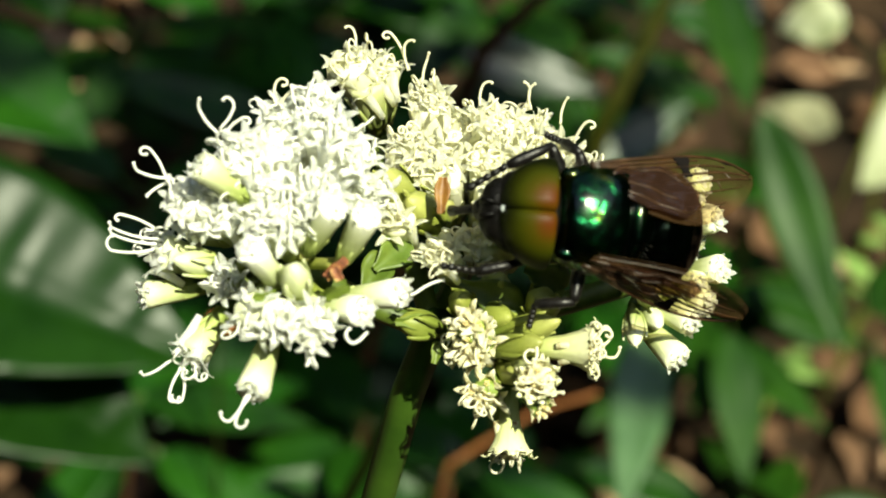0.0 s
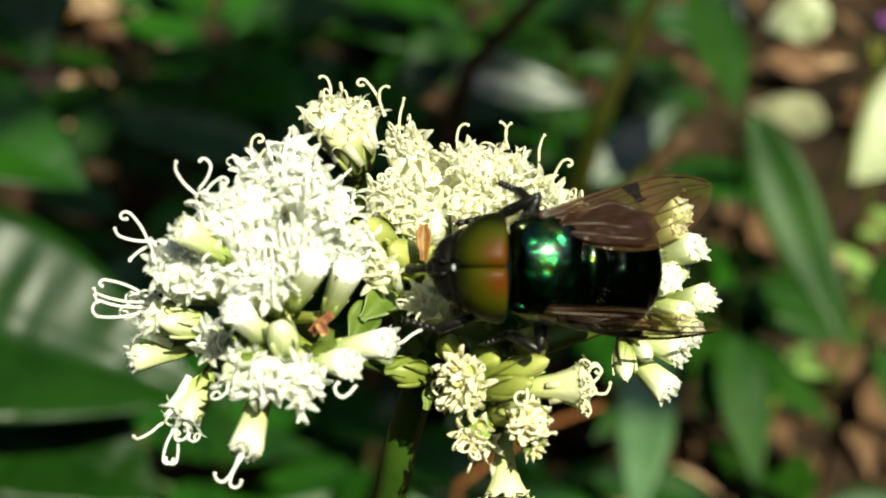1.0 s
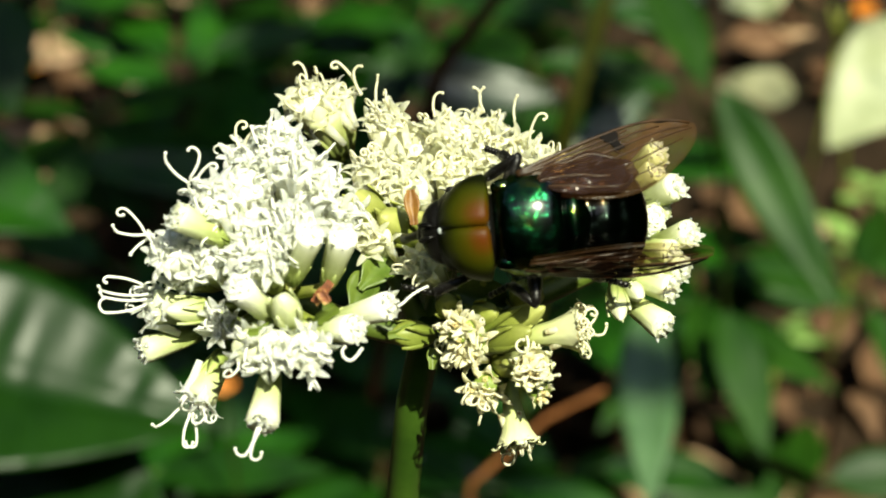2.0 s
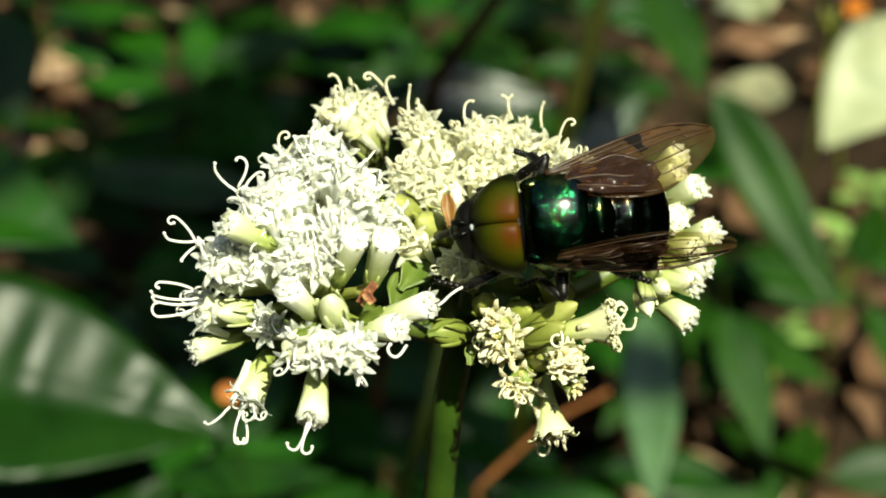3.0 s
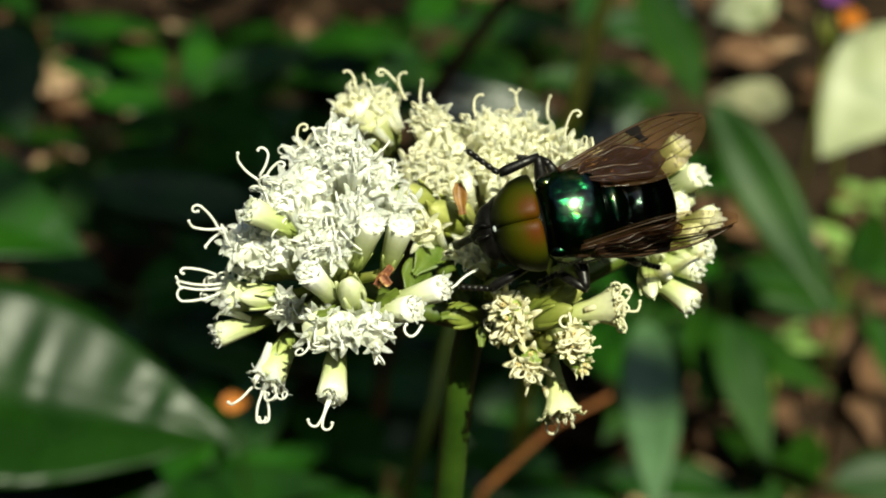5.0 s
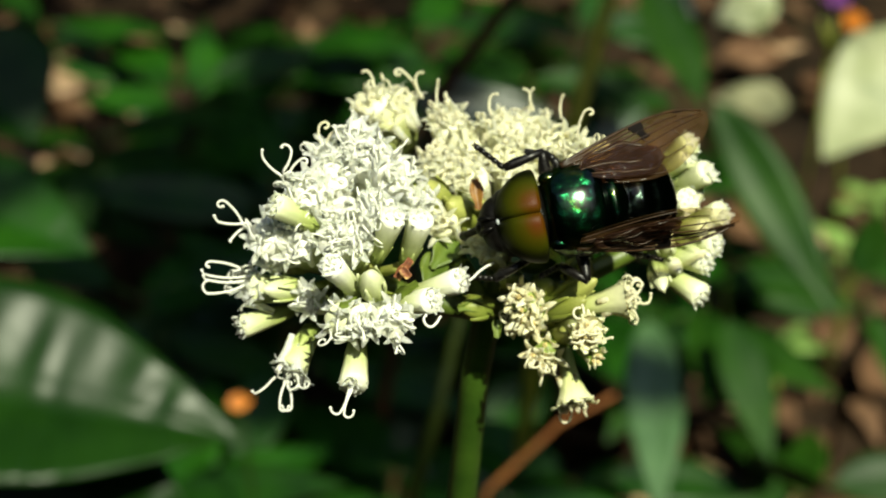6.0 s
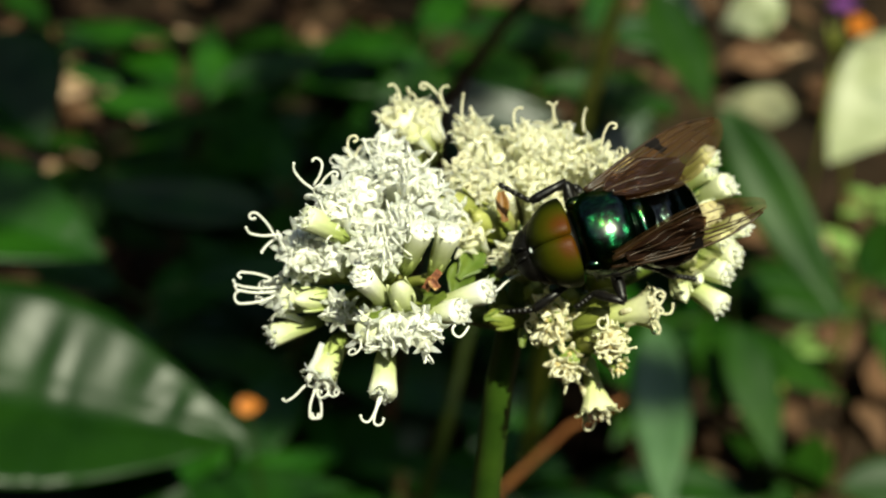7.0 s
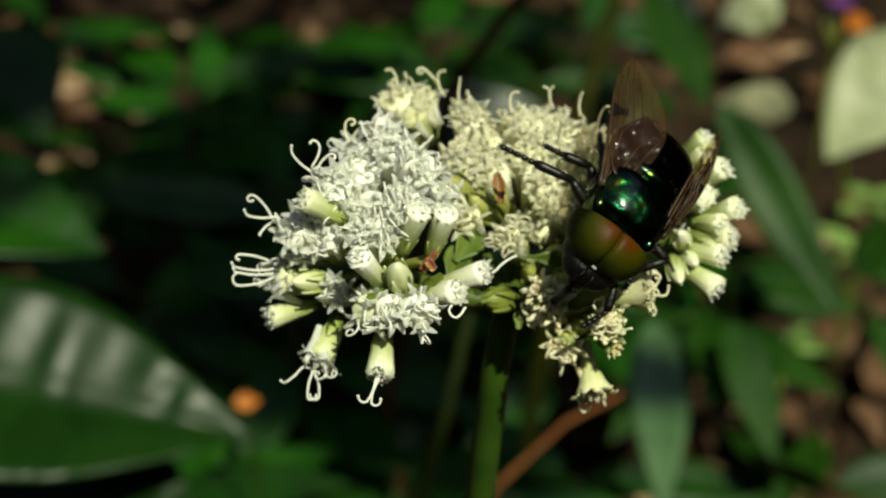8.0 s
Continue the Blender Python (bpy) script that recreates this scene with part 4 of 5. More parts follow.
STYLES_CREAM = [
    (-4.05, 18.07, 6.26, -5.24, 19.26, 7.36, -250),
    (-3.92, 17.61, 6.34, -4.31, 18.22, 7.21, 160),
    (-7.37, 17.62, 7.28, -7.56, 18.05, 7.79, -150),
    (-2.65, 15.67, 6.51, -2.67, 16.67, 7.80, 30),
    (3.93, 15.18, 6.86, 4.02, 15.57, 7.52, -120),
    (4.23, 14.97, 6.92, 3.98, 15.36, 7.58, 100),
    (6.27, 14.97, 6.30, 6.26, 15.52, 7.06, 60),
    (6.96, 9.15, 8.70, 7.27, 9.68, 10.11, 230),
    (6.62, -2.06, -6.13, 6.43, -2.46, -7.22, 300),
    (9.87, 0.40, 2.05, 10.55, 1.36, 2.16, 250),
    (10.44, 0.36, 1.70, 11.02, 1.20, 1.67, -200),
    (10.93, 0.23, 1.23, 11.50, 0.71, 0.78, -110),
] + [
    (10.26, -0.15, 1.10, 10.74, -0.27, 0.33, 260),
    (7.89, -3.65, 1.29, 8.64, -3.76, 1.78, 0),
    (-10.54, 7.78, 8.95, -10.70, 8.31, 9.89, 260),
    (-10.18, 7.82, 9.00, -9.86, 7.92, 9.74, 200),
    (6.83, -1.70, 2.67, 6.89, -2.18, 2.41, 300),
    (1.10, 13.79, 7.38, 1.03, 14.33, 8.03, 150),
]
for rows, mat in ((STYLES_WHITE, style_white), (STYLES_CREAM, style_cream)):
    for bx, by, bz, tx, ty, tz, turn in rows:
        long_style((bx, by, bz), (tx, ty, tz), turn, mat)


def tongue(base, tip, width, mat, label):
    """A small strap-shaped ray or shrivelled scrap."""
    base, tip = Vector(base), Vector(tip)
    s = Shape()
    leaf_into(s, (tip - base).length, width, droop=0.1, fold=0.5, wave=0.2, seed=3, rows=10, thick=0.08)
    part("ray", s.mesh("ray", mat), plant, Matrix.Translation(TOP) @ blade_pose(base * MM, tip * MM, (0, -0.77, 0.64)), label)


for base, tip, width, mat, label in (
    ((-0.16, 5.78, 7.50), (0.11, 4.02, 6.35), 0.95, orange_ray, "small orange strap-shaped ray"),
    ((-5.27, -2.53, 5.88), (-4.37, -2.18, 7.10), 0.7, withered, "shrivelled brown floret"),
    ((-4.92, -2.51, 6.68), (-4.47, -3.10, 6.45), 0.6, withered, "shrivelled brown floret"),
    ((-2.60, 3.77, 2.49), (-3.49, 0.89, 2.17), 2.0, bract_green, "narrow green bract"),
    ((-1.51, 4.85, 3.00), (-2.95, 2.18, 2.93), 2.2, bract_green, "narrow green bract"),
    ((0.67, 1.29, 0.32), (-1.16, -0.04, 1.08), 1.0, bud_green, "narrow green bract"),
    ((1.39, 0.59, -0.51), (1.37, -0.60, -1.10), 0.8, bud_green, "narrow green bract"),
    ((-7.05, -2.36, 3.76), (-8.59, -4.39, 5.22), 1.0, bud_green, "narrow green bract"),
    ((-5.33, -2.13, 4.02), (-4.09, -2.79, 5.57), 0.8, bud_green, "narrow green bract"),
    ((5.83, 3.20, 1.04), (2.09, 2.56, 2.60), 2.2, bract_green, "narrow green bract"),
    ((8.13, 4.90, 1.50), (5.74, 3.87, 3.38), 2.4, bract_green, "narrow green bract")):
    tongue(base, tip, width, mat, label)

# stalk and its branches
s = Shape()
path = [(2, 30, -600), (-3, 22, -450), (-6, 14, -300), (-5, 8, -150), (-2.5, 4, -60), (-1.2, 3, -25), (0, 3, -8), (1, 4, -2)]
fine = []
for a, b in zip(path, path[1:]):
    fine += [Vector(a).lerp(Vector(b), i / 4) for i in range(4)]
fine.append(Vector(path[-1]))
out = []
for i, p in enumerate(fine):
    r = 1.6 - 0.66 * i / len(fine)
    out.append([p + Vector((math.cos(a) * r * q, math.sin(a) * r * q, 0)) for a, q in ((2 * math.pi * j / 16, 1.0 + (0.07 if j % 2 else -0.05)) for j in range(16))])
s.rings(out)
part("stalk", s.mesh("stalk", stem_green), plant, Matrix.Translation(TOP), "slender ribbed green stalk")

HUBS = []
for rows in (CLUSTER_LEFT + CLUSTER_CROWN + CLUSTER_FRONT, CLUSTER_TOP, CLUSTER_BACK, CLUSTER_MIDDLE, CLUSTER_LOW + CLUSTER_GREEN, CLUSTER_RIGHT):
    hub = sum((Vector(r[1:4]) for r in rows), Vector()) / len(rows) + Vector((0, 0.8, -1.2))
    HUBS.append((hub, rows))
for hub, rows in HUBS:
    s = Shape()
    a, b = Vector((1, 4, -3)), hub
    mid = (a + b) / 2 + Vector((0, 0.5, -1.5))
    s.tube([a.lerp(mid, u).lerp(mid.lerp(b, u), u) for u in [i / 8 for i in range(9)]], 0.75, 8)
    branch = part("branch", s.mesh("branch", bract_green), plant, Matrix.Translation(TOP))
    for r in rows:
        e = Vector(r[1:4])
        s = Shape()
        mid = (hub + e) / 2 - (Vector(r[4:7]) - e).normalized() * 0.6
        s.tube([hub.lerp(mid, u).lerp(mid.lerp(e, u), u) for u in [i / 5 for i in range(6)]], [0.42, 0.4, 0.38, 0.36, 0.36, 0.4], 6)
        part("pedicel", s.mesh("pedicel", bud_green), branch)

# ---------------------------------------------------------------- the fly
def metal_shell(name, stops, scale, rough, coat, coat_rough, bump_mm):
    """Insect shell with a metallic sheen: colour in cloudy patches, fine pits and a clear outer skin."""
    m = organic(name, stops, scale=scale, rough=rough, spread=0.15, bump=0.5, bump_mm=bump_mm, fine=8)
    n, l = m.node_tree.nodes, m.node_tree.links
    q, pits, dents = n["Principled BSDF"], n["Bump"], n.new("ShaderNodeTexNoise")
    dents.inputs["Scale"].default_value, dents.inputs["Detail"].default_value = 760, 1.0
    l.new(n["Texture Coordinate"].outputs["Object"], dents.inputs["Vector"])
    low = n.new("ShaderNodeBump")
    low.inputs["Strength"].default_value, low.inputs["Distance"].default_value = 0.85, 0.42 * MM
    l.new(dents.outputs["Fac"], low.inputs["Height"])
    l.new(low.outputs["Normal"], pits.inputs["Normal"])
    q.inputs["Metallic"].default_value = 1.0
    q.inputs["Coat Weight"].default_value, q.inputs["Coat Roughness"].default_value = coat, coat_rough
    return m


fly_green = metal_shell("fly_green", [(0.30, (0.0006, 0.004, 0.003)), (0.47, (0.0015, 0.020, 0.007)), (0.56, (0.006, 0.050, 0.010)), (0.66, (0.10, 0.11, 0.012))], 560, 0.24, 0.45, 0.16, 0.035)
fly_black = metal_shell("fly_black", [(0.3, (0.002, 0.003, 0.003)), (0.7, (0.006, 0.010, 0.007))], 420, 0.20, 0.35, 0.12, 0.02)
fly_leg = organic("fly_leg", [(0.3, (0.002, 0.0015, 0.0015)), (0.7, (0.006, 0.005, 0.004))], scale=900, rough=0.4, spread=0.2, bump=0.5, bump_mm=0.04, spec=0.3)
fly_face = organic("fly_face", [(0.3, (0.001, 0.0009, 0.0008)), (0.7, (0.004, 0.0035, 0.003))], scale=700, rough=0.38, spread=0.2, bump=0.7, bump_mm=0.08, spec=0.12)
eye_mat = organic("compound_eye", [(0.05, (0.058, 0.015, 0.001)), (0.28, (0.046, 0.020, 0.001)), (0.45, (0.032, 0.026, 0.001)), (0.68, (0.020, 0.023, 0.001)), (0.92, (0.004, 0.005, 0.001))],
                  scale=400, rough=0.42, spread=0.05, bump=0.4, bump_mm=0.03, fine=30, spec=0.06)
n, l = eye_mat.node_tree.nodes, eye_mat.node_tree.links
ramp, sep, spot = n["Color Ramp"], n.new("ShaderNodeSeparateXYZ"), n.new("ShaderNodeCombineXYZ")
l.new(n["Texture Coordinate"].outputs["Object"], sep.inputs["Vector"])
side, off, far, fade = (n.new("ShaderNodeMath") for k in range(4))
side.operation, off.operation, fade.operation = "ABSOLUTE", "SUBTRACT", "MULTIPLY_ADD"
l.new(sep.outputs["Y"], side.inputs[0])
l.new(side.outputs[0], off.inputs[0])
off.inputs[1].default_value = 0.7 * MM
far.operation, far.inputs[1].default_value = "SUBTRACT", 3.8 * MM
l.new(sep.outputs["X"], far.inputs[0])
l.new(off.outputs[0], spot.inputs["X"])
l.new(far.outputs[0], spot.inputs["Y"])
size = n.new("ShaderNodeVectorMath")
size.operation = "LENGTH"
l.new(spot.outputs[0], size.inputs[0])
l.new(size.outputs["Value"], fade.inputs[0])
fade.inputs[1].default_value = 452.0
soft_noise = n.new("ShaderNodeMath")
soft_noise.operation, soft_noise.inputs[1].default_value, soft_noise.inputs[2].default_value = "MULTIPLY_ADD", 0.30, -0.15
l.new(n["Noise Texture"].outputs["Fac"], soft_noise.inputs[0])
l.new(soft_noise.outputs[0], fade.inputs[2])
l.new(fade.outputs[0], ramp.inputs["Fac"])


def membrane(name, near, tip, film, share, rough):
    """Clear insect wing skin: tinted from the root (near) to the tip along x, with a crinkled shiny film."""
    m, t, p, out = material(name)
    n, l = t.nodes, t.links
    tex, nz, fine, ramp = n.new("ShaderNodeTexCoord"), n.new("ShaderNodeTexNoise"), n.new("ShaderNodeTexNoise"), n.new("ShaderNodeValToRGB")
    nz.inputs["Scale"].default_value, fine.inputs["Scale"].default_value = 420, 800
    el = ramp.color_ramp.elements
    el[0].color, el[1].color = (*near, 1), (*tip, 1)
    sep, ma, sc = n.new("ShaderNodeSeparateXYZ"), n.new("ShaderNodeMath"), n.new("ShaderNodeMath")
    ma.operation = sc.operation = "MULTIPLY_ADD"
    ma.inputs[1].default_value = 105.0
    sc.inputs[1].default_value, sc.inputs[2].default_value = 0.6, -0.35
    for x in (nz, fine, sep):
        l.new(tex.outputs["Object"], x.inputs["Vector"])
    l.new(sep.outputs["X"], ma.inputs[0])
    l.new(nz.outputs["Fac"], sc.inputs[0])
    l.new(sc.outputs[0], ma.inputs[2])
    l.new(ma.outputs[0], ramp.inputs["Fac"])
    tr, mix, b = n.new("ShaderNodeBsdfTransparent"), n.new("ShaderNodeMixShader"), n.new("ShaderNodeBump")
    l.new(ramp.outputs["Color"], tr.inputs["Color"])
    b.inputs["Strength"].default_value, b.inputs["Distance"].default_value = 0.9, 0.30 * MM
    l.new(fine.outputs["Fac"], b.inputs["Height"])
    l.new(b.outputs["Normal"], p.inputs["Normal"])
    p.inputs["Base Color"].default_value = (*film, 1)
    p.inputs["Roughness"].default_value = rough
    p.inputs["Specular IOR Level"].default_value = 0.6
    mix.inputs[0].default_value = share
    l.new(tr.outputs[0], mix.inputs[1])
    l.new(p.outputs[0], mix.inputs[2])
    l.new(mix.outputs[0], out.inputs["Surface"])
    return m


wing_mat = membrane("wing_membrane", (0.80, 0.68, 0.50), (0.95, 0.91, 0.84), (0.115, 0.066, 0.031), 0.13, 0.20)
lobe_mat = membrane("wing_lobe", (0.62, 0.48, 0.40), (0.74, 0.62, 0.54), (0.045, 0.025, 0.018), 0.26, 0.22)
vein_mat = organic("wing_vein", [(0.3, (0.012, 0.006, 0.002)), (0.7, (0.045, 0.021, 0.008))], scale=800, rough=0.4, spec=0.4)
spot_mat = organic("wing_spot", [(0.3, (0.0015, 0.001, 0.001)), (0.7, (0.005, 0.0035, 0.003))], scale=800, rough=0.8, spec=0.1)
face_pale = organic("face_pale", [(0.3, (0.16, 0.18, 0.18)), (0.7, (0.3, 0.33, 0.32))], scale=800, rough=0.4)
bristle_mat = organic("bristle", [(0.3, (0.002, 0.002, 0.002)), (0.7, (0.02, 0.016, 0.01))], scale=900, rough=0.5, spec=0.3)

fly = thing("hoverfly", "shiny metallic green-black hoverfly with red-brown eyes feeding on the blossom", "fly")


def fly_part(name, build, mat, parent=None, label="", m=None):
    s = Shape()
    build(s)
    return part(name, s.mesh(name, mat), parent or fly, m, label)


def barrel(s, rows, sides=56, power=0.84):
    """Cross-sections along x: place, half width, half height, height of the middle."""
    out = []
    for x, ry, rz, z in rows:
        ring = []
        for i in range(sides):
            c, n = math.cos(2 * math.pi * i / sides), math.sin(2 * math.pi * i / sides)
            ring.append(Vector((x, ry * math.copysign(abs(c) ** power, c), z + rz * math.copysign(abs(n) ** power, n))))
        out.append(ring)
    s.rings(out)


THORAX = ((3.02, 0.8, 0.7, 0.2), (2.95, 1.5, 1.25, 0.15), (2.75, 2.05, 1.72, 0.1), (2.4, 2.5, 2.08, 0.05), (1.9, 2.8, 2.27, 0), (1.3, 2.97, 2.36, 0), (0.6, 3.05, 2.4, 0), (-0.1, 3.0, 2.37, 0),
          (-0.6, 2.9, 2.24, 0), (-0.9, 2.75, 2.0, 0), (-1.1, 2.5, 1.7, 0), (-1.25, 2.1, 1.4, 0))


def thorax_shape(s):
    barrel(s, THORAX)


thorax = fly_part("thorax", thorax_shape, fly_green, label="domed metallic green thorax")
for sg in (1, -1):
    fly_part("shoulder_knob", lambda s: s.ball((2.2, 2.12 * sg, 0.95), (0.75, 0.5, 0.5), 18, 12), fly_green, thorax)
    fly_part("side_knob", lambda s: s.ball((-0.5, 2.3 * sg, 0.95), (0.7, 0.42, 0.42), 18, 12), fly_green, thorax)


def scutellum_shape(s):
    """A rounded shield with a shallow dent before its rim."""
    rows = []
    for i in range(13):
        u = i / 12
        x = -0.95 - 1.75 * u
        half = 2.45 * math.sqrt(max(0.02, 1 - (0.97 * u) ** 2.6))
        top = 1.62 + 0.42 * math.sin(math.pi * min(1.0, u * 1.15) ** 0.8) - 0.45 * u ** 5
        ring = []
        for j in range(33):
            q = -1 + 2 * j / 32
            dent = 0.17 * math.exp(-((u - 0.66) / 0.16) ** 2) * max(0.0, 1 - q * q * 1.6)
            ring.append(Vector((x, half * q, top - 0.95 * abs(q) ** 2.4 - dent)))
        ring += [Vector((x, half * q * 0.9, 0.35)) for q in (1, 0.5, 0, -0.5, -1)]
        rows.append(ring)
    s.rings(rows)


fly_part("scutellum", scutellum_shape, fly_green, thorax, "bright green rounded scutellum with a shallow dent")


def abdomen_shape(s):
    rows = []
    for x, ry, rz in ((-1.1, 1.9, 1.2), (-1.5, 2.6, 1.55), (-2.1, 3.05, 1.78), (-2.7, 3.28, 1.88), (-2.78, 3.24, 1.84), (-3.4, 3.38, 1.9), (-4.0, 3.36, 1.84), (-4.06, 3.31, 1.80),
                      (-4.6, 3.2, 1.7), (-5.1, 2.92, 1.5), (-5.16, 2.86, 1.45), (-5.6, 2.45, 1.2), (-5.95, 1.9, 0.9), (-6.2, 1.2, 0.55), (-6.32, 0.5, 0.22)):
        rows.append([Vector((x, ry * math.cos(2 * math.pi * i / 44), rz * math.sin(2 * math.pi * i / 44) - 0.6)) for i in range(44)])
    s.rings(rows)


def pleura_shape(s):
    """The matt black flanks and underside."""
    rows = []
    for x, ry, rz in ((2.8, 1.6, 1.4), (2.4, 2.42, 2.0), (1.6, 2.92, 2.3), (0.6, 3.1, 2.46), (-0.3, 3.05, 2.4), (-1.0, 2.8, 2.2), (-1.8, 2.4, 1.9), (-2.4, 1.5, 1.3)):
        rows.append([Vector((x, ry * math.cos(a), rz * math.sin(a))) for a in [math.pi * (0.95 + 1.10 * i / 24) for i in range(25)]])
    s.rings(rows)


fly_part("pleura", pleura_shape, fly_leg, thorax, "matt black downy flanks")
fly_part("abdomen", abdomen_shape, fly_black, label="broad glossy black abdomen with a faint green sheen")


def bristles_shape(s):
    """Short dark hairs along the flanks, the shield's rim and the end of the abdomen."""
    r = random.Random(21)
    spots = []
    for k in range(90):
        sg, x = r.choice((1, -1)), r.uniform(-1.0, 2.7)
        half = 3.05 - 0.25 * max(0, x - 1.0) ** 1.6
        a = r.uniform(-0.35, 0.55)
        spots.append((Vector((x, sg * half * math.cos(a), 2.35 * math.sin(a))), Vector((-0.5, sg * math.cos(a), math.sin(a)))))
    for k in range(26):
        a = math.pi * (k / 25 - 0.5)
        spots.append((Vector((-2.55 * math.cos(a) ** 0.6 - 0.1, 2.2 * math.sin(a), 1.05)), Vector((-math.cos(a), math.sin(a), 0.15))))
    for k in range(40):
        a = r.uniform(-1.25, 1.25)
        spots.append((Vector((-3.6 - 2.65 * math.cos(a), 3.2 * math.sin(a), -0.45)), Vector((-math.cos(a), math.sin(a), r.uniform(0, 0.5)))))
    for p, d in spots:
        d = (d + Vector([r.uniform(-0.3, 0.3) for i in range(3)])).normalized()
        L = r.uniform(0.25, 0.5)
        s.tube([p - d * 0.1, p + d * L * 0.6, p + d * L + Vector((-0.05, 0, -0.03))], [0.022, 0.018, 0.006], 4)


fly_part("bristles", bristles_shape, bristle_mat, thorax, "short dark bristles")


def head_shape(s):
    """The dark core behind and below the eyes, the jutting face and the mouth."""
    s.ball((3.35, 0, -0.2), (0.7, 2.75, 2.0), 32, 18)
    s.ball((4.75, 0, -0.85), (1.6, 2.3, 1.7), 32, 18)
    s.ball((5.6, 0, -0.95), (1.25, 1.85, 1.15), 32, 18)
    s.ball((6.45, 0, -1.45), (0.6, 0.65, 0.75), 18, 12)


def eye_shape(s, sgn):
    """Half of a flattened dome, cut straight behind, with a furrow where it meets the other eye."""
    rows, n = [], 40
    for k in range(1, 19):
        th = math.pi / 2 * k / 18
        furrow = 1 - 0.09 * math.exp(-((math.pi / 2 - th) / 0.08) ** 2)
        ring = []
        for i in range(n):
            ph = 2 * math.pi * i / n
            d = Vector((math.sin(th) * math.cos(ph), math.cos(th) * sgn, math.sin(th) * math.sin(ph))) * furrow
            x = d.x * 2.5 if d.x > 0 else d.x * 0.6
            ring.append(Vector((3.55 + x - 0.35 * abs(d.y) ** 2, d.y * 3.05 + 0.02 * sgn, -0.1 + d.z * 2.2)))
        rows.append(ring)
    s.rings(rows)


head = fly_part("head", head_shape, fly_face)
for sgn in (1, -1):
    fly_part("eye", lambda s: eye_shape(s, sgn), eye_mat, head, "large red-brown compound eye with olive rim")
    fly_part("antenna", lambda s: (s.tube([(6.0, 0.22 * sgn, 0.05), (6.5, 0.36 * sgn, 0.15), (6.85, 0.42 * sgn, -0.25), (6.95, 0.45 * sgn, -0.6)], [0.10, 0.13, 0.19, 0.11], 8)), fly_face, head)
fly_part("lunule", lambda s: s.ball((5.9, 0, 0.38), (0.12, 0.2, 0.08), 12, 8), face_pale, head, "small pale spot between the eyes")
fly_part("proboscis", lambda s: s.tube([(6.2, 0, -1.7), (6.9, 0, -2.3), (7.3, 0.05, -3.0), (7.5, 0.05, -3.7)], [0.3, 0.26, 0.24, 0.34], 10), fly_leg, head)

WING_LENGTH = 11.7


def wing_edges(u):
    """Front and rear edge of the wing, across, at the part u of its length."""
    w = 0.30 + 0.70 * math.sin(math.pi / 2 * min(1, u / 0.5)) if u < 0.5 else max(0.0, 1 - ((u - 0.5) / 0.5) ** 1.8) ** 0.7
    front = 0.35 - 1.25 * max(0, (u - 0.5) / 0.5) ** 3
    return front, front - 4.2 * w


def wing_at(u, q, sgn):
    """A point of the wing: u along, q from front edge to rear edge."""
    f, r = wing_edges(u)
    return Vector((u * WING_LENGTH, -sgn * (f + (r - f) * q), 0.08 * math.sin(q * 13 + u * 3) - 0.25 * q * q + 0.5 * u * (1 - u) - 1.3 * u ** 2.5))


